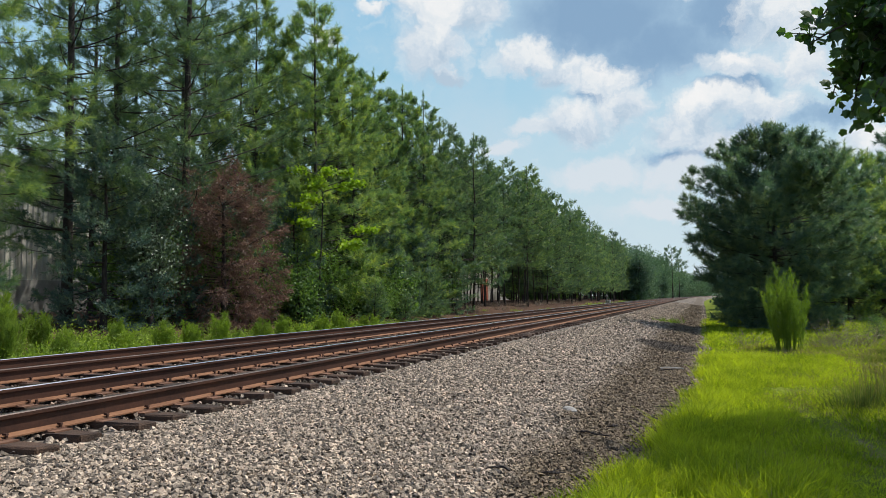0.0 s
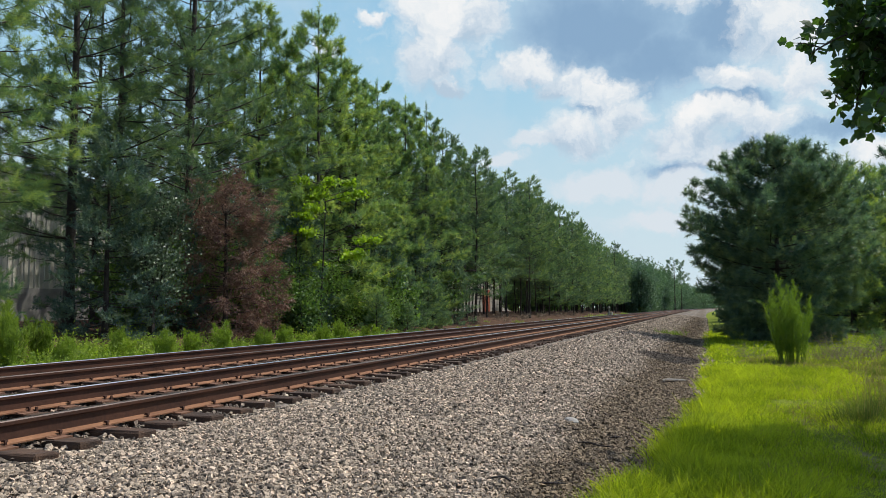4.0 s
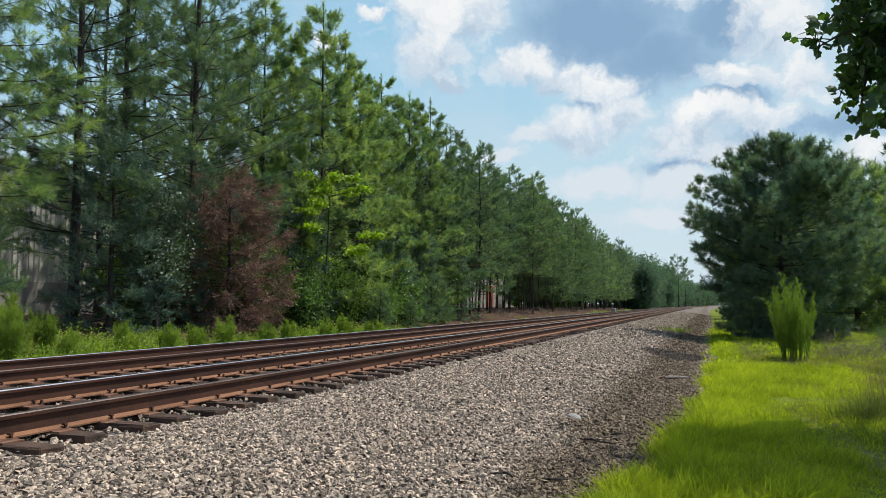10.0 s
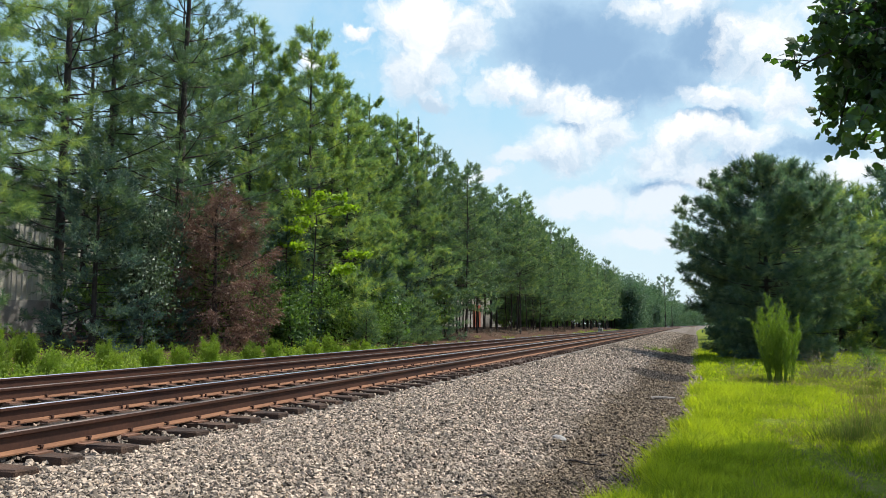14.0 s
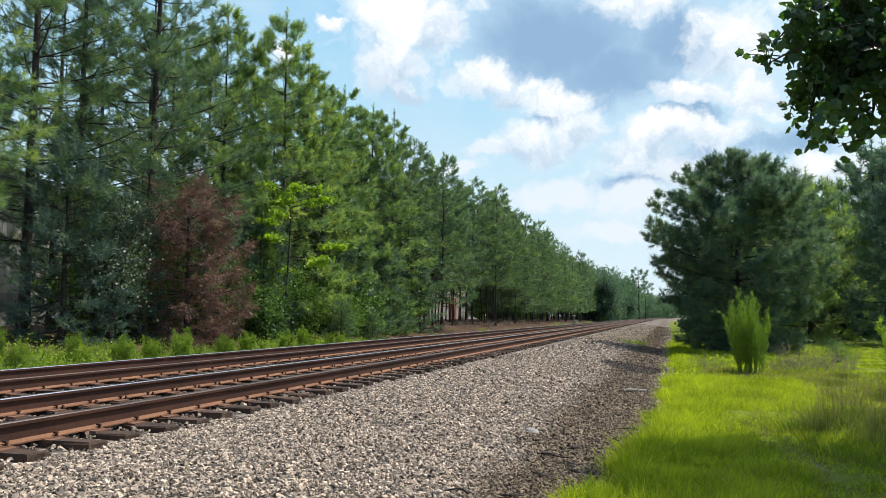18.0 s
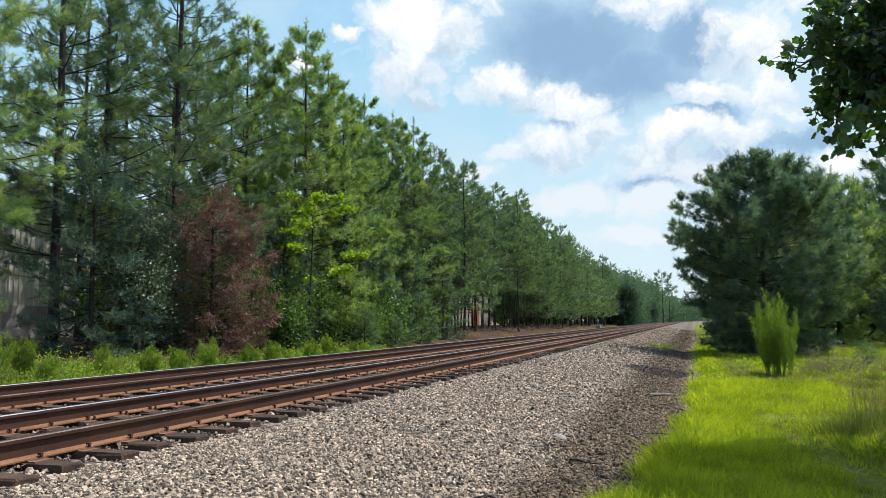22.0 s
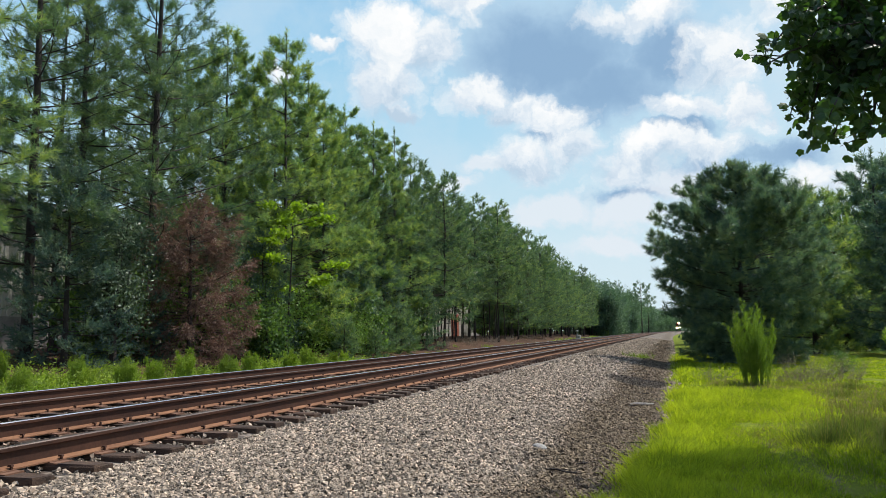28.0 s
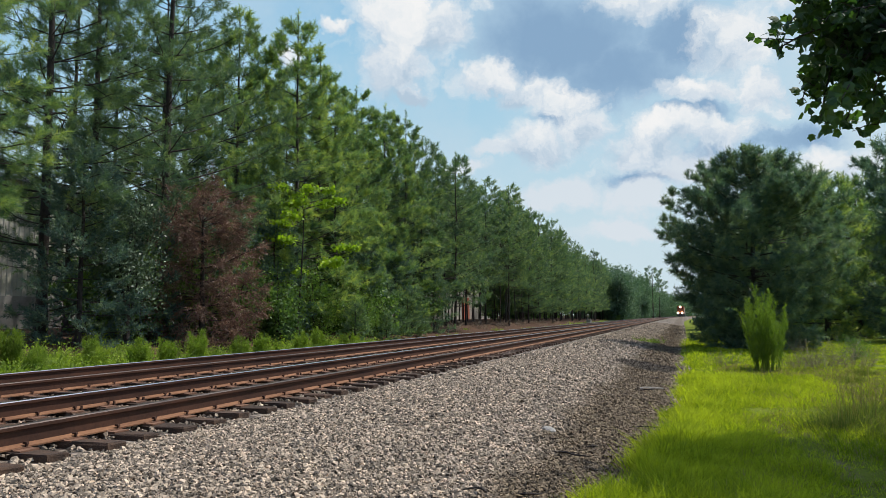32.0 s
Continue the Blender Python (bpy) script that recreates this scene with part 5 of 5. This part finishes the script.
def overhang():
    rng = np.random.default_rng(23)
    leaf = lobed_leaf()
    t = thing("overhanging_tree", "broadleaf tree whose leafy boughs hang over the path", "tree", pose(TREE_AT[0], TREE_AT[1], 0.0))
    s = Soup()
    s.tube([(0, 0, -0.1), (0.05, -0.05, 1.5), (-0.05, 0.05, 3.2), (0.1, 0.2, 5.0), (0.0, 0.9, 7.0), (-0.2, 2.2, 8.8)], (0.17, 0.13, 0.11, 0.09, 0.06, 0.03), 9)
    s.tube([(0.05, 0.1, 4.4), (0.0, 0.9, 5.3), (0.0, 2.0, 6.0), (0.05, 3.4, 6.4)], (0.09, 0.07, 0.05, 0.02), 7)
    part("trunk", s.mesh("trunk", BARK), t)
    # unseen crown leaves above and beside the path, added to shade the grass
    n = 15000
    P = rng.normal(size=(n, 3)) * (0.58, 1.0, 0.6) + (0.05, 3.75, 9.2)
    P[9000:] += rng.normal(size=(n - 9000, 3)) * (0.4, 0.6, 0.3) + (1.9, -0.6, -0.4)
    v, f = leaves(P, unit(rng.normal(size=(n, 3)) + (0, 0, -0.2)), rng.uniform(0.14, 0.22, n), rng, 0.9)
    bear = np.degrees(np.arctan2(P[:, 0] + TREE_AT[0], P[:, 1] + TREE_AT[1]))
    rise = np.degrees(np.arctan2(P[:, 2] - 1.59, np.hypot(P[:, 0] + TREE_AT[0], P[:, 1] + TREE_AT[1])))
    keep = np.repeat((bear > 17.2) | (rise > 30), 2)
    part("crown", mesh_from("crown", v, f[keep], LEAF_NEAR), t)
    # the bough that is seen: stem, side branches and twigs from the trunk towards the track
    bough = Soup()
    root = np.array((-0.05, 0.05, 3.3))
    fork = polar(13.5, 18.0, 5.1) - np.array((*TREE_AT, 0))
    u = np.linspace(0, 1, 6)[:, None]
    main = root * (1 - u) + fork * u + np.array((0, 0, 0.25)) * (4 * u * (1 - u))
    bough.tube(main, np.linspace(0.035, 0.018, 6), 6)
    spots, ways = [], []
    ends = ((6.2, 17.3), (6.8, 18.7), (7.9, 20.0), (9.2, 21.6), (7.4, 13.5), (8.6, 12.2), (10.1, 11.9), (12.0, 11.6), (14.5, 12.2), (16.5, 13.5),
            (9.6, 17.0), (10.4, 15.0), (10.5, 19.0), (11.5, 23.5), (14.0, 25.0), (12.0, 14.0), (13.5, 16.0), (15.5, 20.0), (12.3, 20.5), (16.5, 23.5),
            (9.0, 15.6), (11.2, 17.2), (10.0, 13.4), (9.6, 23.5), (15.5, 16.5), (16.6, 18.5), (14.8, 14.0), (13.2, 18.8), (16.8, 15.8), (15.8, 22.0), (13.2, 22.5), (8.2, 18.0))
    for az, el in ends:
        e = polar(az + 1.2, el, rng.uniform(4.1, 5.1)) - np.array((*TREE_AT, 0))
        st = fork + rng.normal(size=3) * 0.10
        mid = (st + e) / 2 + np.array((0, 0, 0.10)) + rng.normal(size=3) * 0.06
        u = np.linspace(0, 1, 7)
        br = np.stack([(1 - a) ** 2 * st + 2 * a * (1 - a) * mid + a * a * e for a in u])
        bough.tube(br, np.linspace(0.016, 0.003, 7), 4)
        n = 9
        for i in range(n):
            a = 0.30 + 0.70 * (i + rng.random()) / n
            p = np.array([np.interp(a, u, br[:, k]) for k in range(3)])
            d = unit(rng.normal(size=3) * (0.8, 0.8, 0.6) + unit(e - st) * 0.5 + (0, 0, -0.15))
            L = rng.uniform(0.06, 0.26) * (1.15 - 0.6 * a)
            bough.tube(np.stack([p, p + d * L * 0.5 + (0, 0, 0.01), p + d * L]), (0.004, 0.003, 0.0015), 3)
            for k in range(9):
                b = rng.uniform(0.25, 1.05)
                spots.append(p + d * L * b + rng.normal(size=3) * 0.025)
                ways.append(unit(rng.normal(size=3) * (0.9, 0.9, 0.4) + (0, 0, -0.55) + d * 0.4))
    tip = polar(7.0, 16.0, 4.6) - np.array((*TREE_AT, 0))
    limb = part("bough", bough.mesh("bough", BARK), t, "dark leafy bough")
    spots, ways = np.array(spots), np.array(ways)
    order = np.argsort(np.hypot(*(spots - tip)[:, :2].T))
    inner = Soup()
    lv = np.array([v.co for v in leaf.vertices])
    lf = np.array([p.vertices for p in leaf.polygons])
    for rank, i in enumerate(order):
        y = ways[i]
        zax = unit(np.cross(y, rng.normal(size=3)))
        zax = zax if zax[2] > 0 else -zax
        x = np.cross(y, zax)
        k = rng.uniform(0.38, 0.64)
        if rank < 260:
            m = Matrix(((x[0] * k, y[0] * k, zax[0] * k, spots[i][0]), (x[1] * k, y[1] * k, zax[1] * k, spots[i][1]), (x[2] * k, y[2] * k, zax[2] * k, spots[i][2]), (0, 0, 0, 1)))
            part("leaf", leaf, limb, m=m)
        else:
            inner.add(spots[i] + k * lv @ np.stack([x, y, zax]), lf)
    part("inner_leaves", inner.mesh("inner_leaves", LEAF_NEAR), limb, kind="stuff")
    return t, limb


over_tree, bough = overhang()

# ---- small things on the ground ----


def small_things():
    rng = np.random.default_rng(29)
    s = Soup()
    s.tube([(-0.30, 0, 0.02), (-0.05, 0.03, 0.035), (0.15, 0.0, 0.03), (0.33, 0.05, 0.02)], (0.018, 0.026, 0.022, 0.010), 6)
    ob = tagged(new("driftwood_stick", s.mesh("stick", STICK)), "bleached grey stick lying on the ballast foot", "stick")
    ob.matrix_world = pose(-0.72, 16.6, 0.02, 0, 0, 20)
    bm = bmesh.new()
    bmesh.ops.create_icosphere(bm, subdivisions=2, radius=0.07)
    for v in bm.verts:
        v.co = Vector((v.co.x * 1.3, v.co.y, v.co.z * 0.6)) * (1 + 0.25 * noise.noise(v.co * 14))
    me = bpy.data.meshes.new("stone")
    bm.to_mesh(me)
    bm.free()
    me.materials.append(CONCRETE)
    ob = tagged(new("pale_stone", me), "pale flat stone lying on the grey ballast", "stone")
    ob.matrix_world = pose(-1.58, 9.27, 0.2, 6, 8, 30)
    # broken dark twigs in the ditch
    twig = []
    for i in range(3):
        s = Soup()
        L = 0.10 + 0.06 * i
        s.tube([(-L, 0, 0.01), (-L * 0.3, 0.03 * (i - 1), 0.022), (L * 0.4, -0.02, 0.02), (L, 0.05, 0.008)], (0.006, 0.012, 0.010, 0.004), 5)
        s.tube([(0, 0, 0.02), (0.03, 0.04, 0.03), (0.07, 0.07, 0.02)], (0.007, 0.005, 0.003), 4)
        twig.append(s.mesh("twig", BARK))
    for i in range(10):
        y = 5.5 + 14 * rng.random()
        x = float(edge_of_grass(y)) - rng.uniform(0.1, 0.8)
        ob = tagged(new("twig", twig[i % 3]), "thin dark fallen twig on the gravel", "twig", "fallen twigs")
        ob.matrix_world = pose(x, y, float(land(x, y)) + 0.025, 0, 0, rng.uniform(-180, 180))
    # weed growing at the foot of the ballast
    k = 120
    p = np.stack([rng.normal(size=k) * 0.35, rng.normal(size=k) * 0.35, np.zeros(k)], 1)
    v, f = blades(p, unit(rng.normal(size=(k, 3)) * (0.6, 0.6, 0.2) + (0, 0, 0.8)), rng.uniform(0.15, 0.5, k), 0.04, rng, 0.5)
    ob = tagged(new("ballast_weed", mesh_from("weed", v, f, WEED)), "small yellow-green weeds growing in the ballast", "weeds", kind="stuff")
    ob.matrix_world = pose(-1.75, 40.0, 0.15)
    # grey signal cabinet and post by the far track
    b = thing("signal_cabinet", "small grey trackside signal cabinet with a post", "cabinet", pose(-13.7, 117.0, 0.0))
    s = Soup()
    s.box((0, 0, 0.45), (0.6, 1.5, 0.7))
    s.box((0, 0, 0.05), (0.7, 1.6, 0.14))
    part("body", s.mesh("body", GREYBOX), b)
    s = Soup()
    s.box((0, 0, 0.84), (0.7, 1.6, 0.07), taper=0.9)
    part("lid", s.mesh("lid", GREYBOX), b)
    s = Soup()
    s.tube([(0, -1.5, -0.1), (0, -1.5, 0.7), (0, -1.5, 1.3)], (0.09, 0.09, 0.09), 8)
    s.tube([(0, -1.5, 1.3), (0, -1.5, 1.42), (0, -1.5, 1.6), (0, -1.5, 1.7)], (0.09, 0.22, 0.22, 0.05), 8)
    part("post", s.mesh("post", GREYBOX), b)


small_things()

# ---- the approaching train ----


def locomotive():
    t = thing("locomotive", "orange and black diesel locomotive with bright headlights", "train")
    s = Soup()
    s.box((0, 10.5, 1.25), (3.0, 20.0, 0.35))
    part("frame", s.mesh("frame", LOCO_DARK), t)
    s = Soup()
    s.box((0, 1.2, 2.25), (2.0, 1.9, 1.7), taper=0.88)
    part("nose", s.mesh("nose", LOCO), t)
    s = Soup()
    s.box((0, 3.4, 3.0), (3.0, 2.6, 3.2), taper=0.90)
    cab = part("cab", s.mesh("cab", LOCO), t)
    s = Soup()
    s.box((0, 0, 0), (0.62, 0.06, 0.5))
    wn = s.mesh("windscreen", GLASS_DARK)
    for x in (-0.85, 0.85):
        part("windscreen", wn, cab, m=pose(x, 2.14, 3.85, 6))
    s = Soup()
    s.box((0, 12.2, 2.8), (2.2, 15.0, 2.8), taper=0.92)
    part("hood", s.mesh("hood", LOCO), t)
    s = Soup()
    s.box((0, 0.2, 0.75), (2.9, 0.35, 0.95), taper=0.85)
    s.box((0, 0.15, 1.35), (3.0, 0.25, 0.3))
    part("pilot_plow", s.mesh("pilot_plow", LOCO_DARK), t)
    lamp = Soup()
    lamp.tube([(0, 0.0, 0), (0, 0.12, 0)], (0.30, 0.22), 10)
    lamp.tube([(0, 0.0, 0), (0, -0.01, 0)], (0.30, 0.01), 10)
    me = lamp.mesh("headlight", HEADLIGHT)
    for x, y, z in ((0, 2.05, 4.35), (-0.9, 0.0, 1.75), (0.9, 0.0, 1.75)):
        part("headlight", me, t, "glowing warm headlight", pose(x, y, z))
    s = Soup()
    s.box((0, 0, 0.62), (2.6, 4.4, 0.5))
    truck = s.mesh("bogie", LOCO_DARK)
    w = Soup()
    for sx in (-0.755, 0.755):
        w.tube([(sx - 0.06, 0, 0), (sx + 0.06, 0, 0)], (0.5, 0.5), 16)
        w.tube([(sx - 0.06, 0, 0), (sx - 0.065, 0, 0)], (0.5, 0.02), 16)
        w.tube([(sx + 0.06, 0, 0), (sx + 0.065, 0, 0)], (0.5, 0.02), 16)
    wm = w.mesh("wheelset", RUST)
    for y in (4.5, 16.5):
        bg = part("bogie", truck, t, m=pose(0, y, 0))
        for k in (-1.6, 0.0, 1.6):
            part("wheelset", wm, bg, m=pose(0, k, 0.5))
    return t


loco = locomotive()


def loco_pose(t):
    y = 350.0 + 20.0 * (32.0 - t)
    x = (RAILS[0] + RAILS[1]) / 2 + float(bend(y))
    turn = -math.degrees(math.atan(max(0.0, y - 150.0) / 4000.0))
    return pose(x, y, RAIL_TOP, 0, 0, turn)


def motions():
    walk(loco, [(t, loco_pose(t)) for t in (0.0, 8.0, 16.0, 24.0, 28.0, 32.0)])
    walk(sky_backdrop, [(t, pose(0, 0, 0, 0, 0, d)) for t, d in ((0.0, -0.33), (6.0, 0.0), (15.5, 0.6), (32.0, 1.2))])
    sway = ((0.0, 0.006, -0.018, -0.039), (6.0, -0.005, 0.0, -0.030), (9.0, -0.004, -0.028, -0.022), (13.0, 0.005, -0.028, -0.046), (15.0, -0.004, -0.030, 0.020),
            (19.0, 0.023, 0.045, 0.016), (23.0, 0.003, 0.030, -0.016), (28.0, -0.005, 0.013, 0.060), (32.0, -0.020, 0.020, 0.056))
    walk(bough, [(t, pose(x, y, z)) for t, x, y, z in sway])


motions()
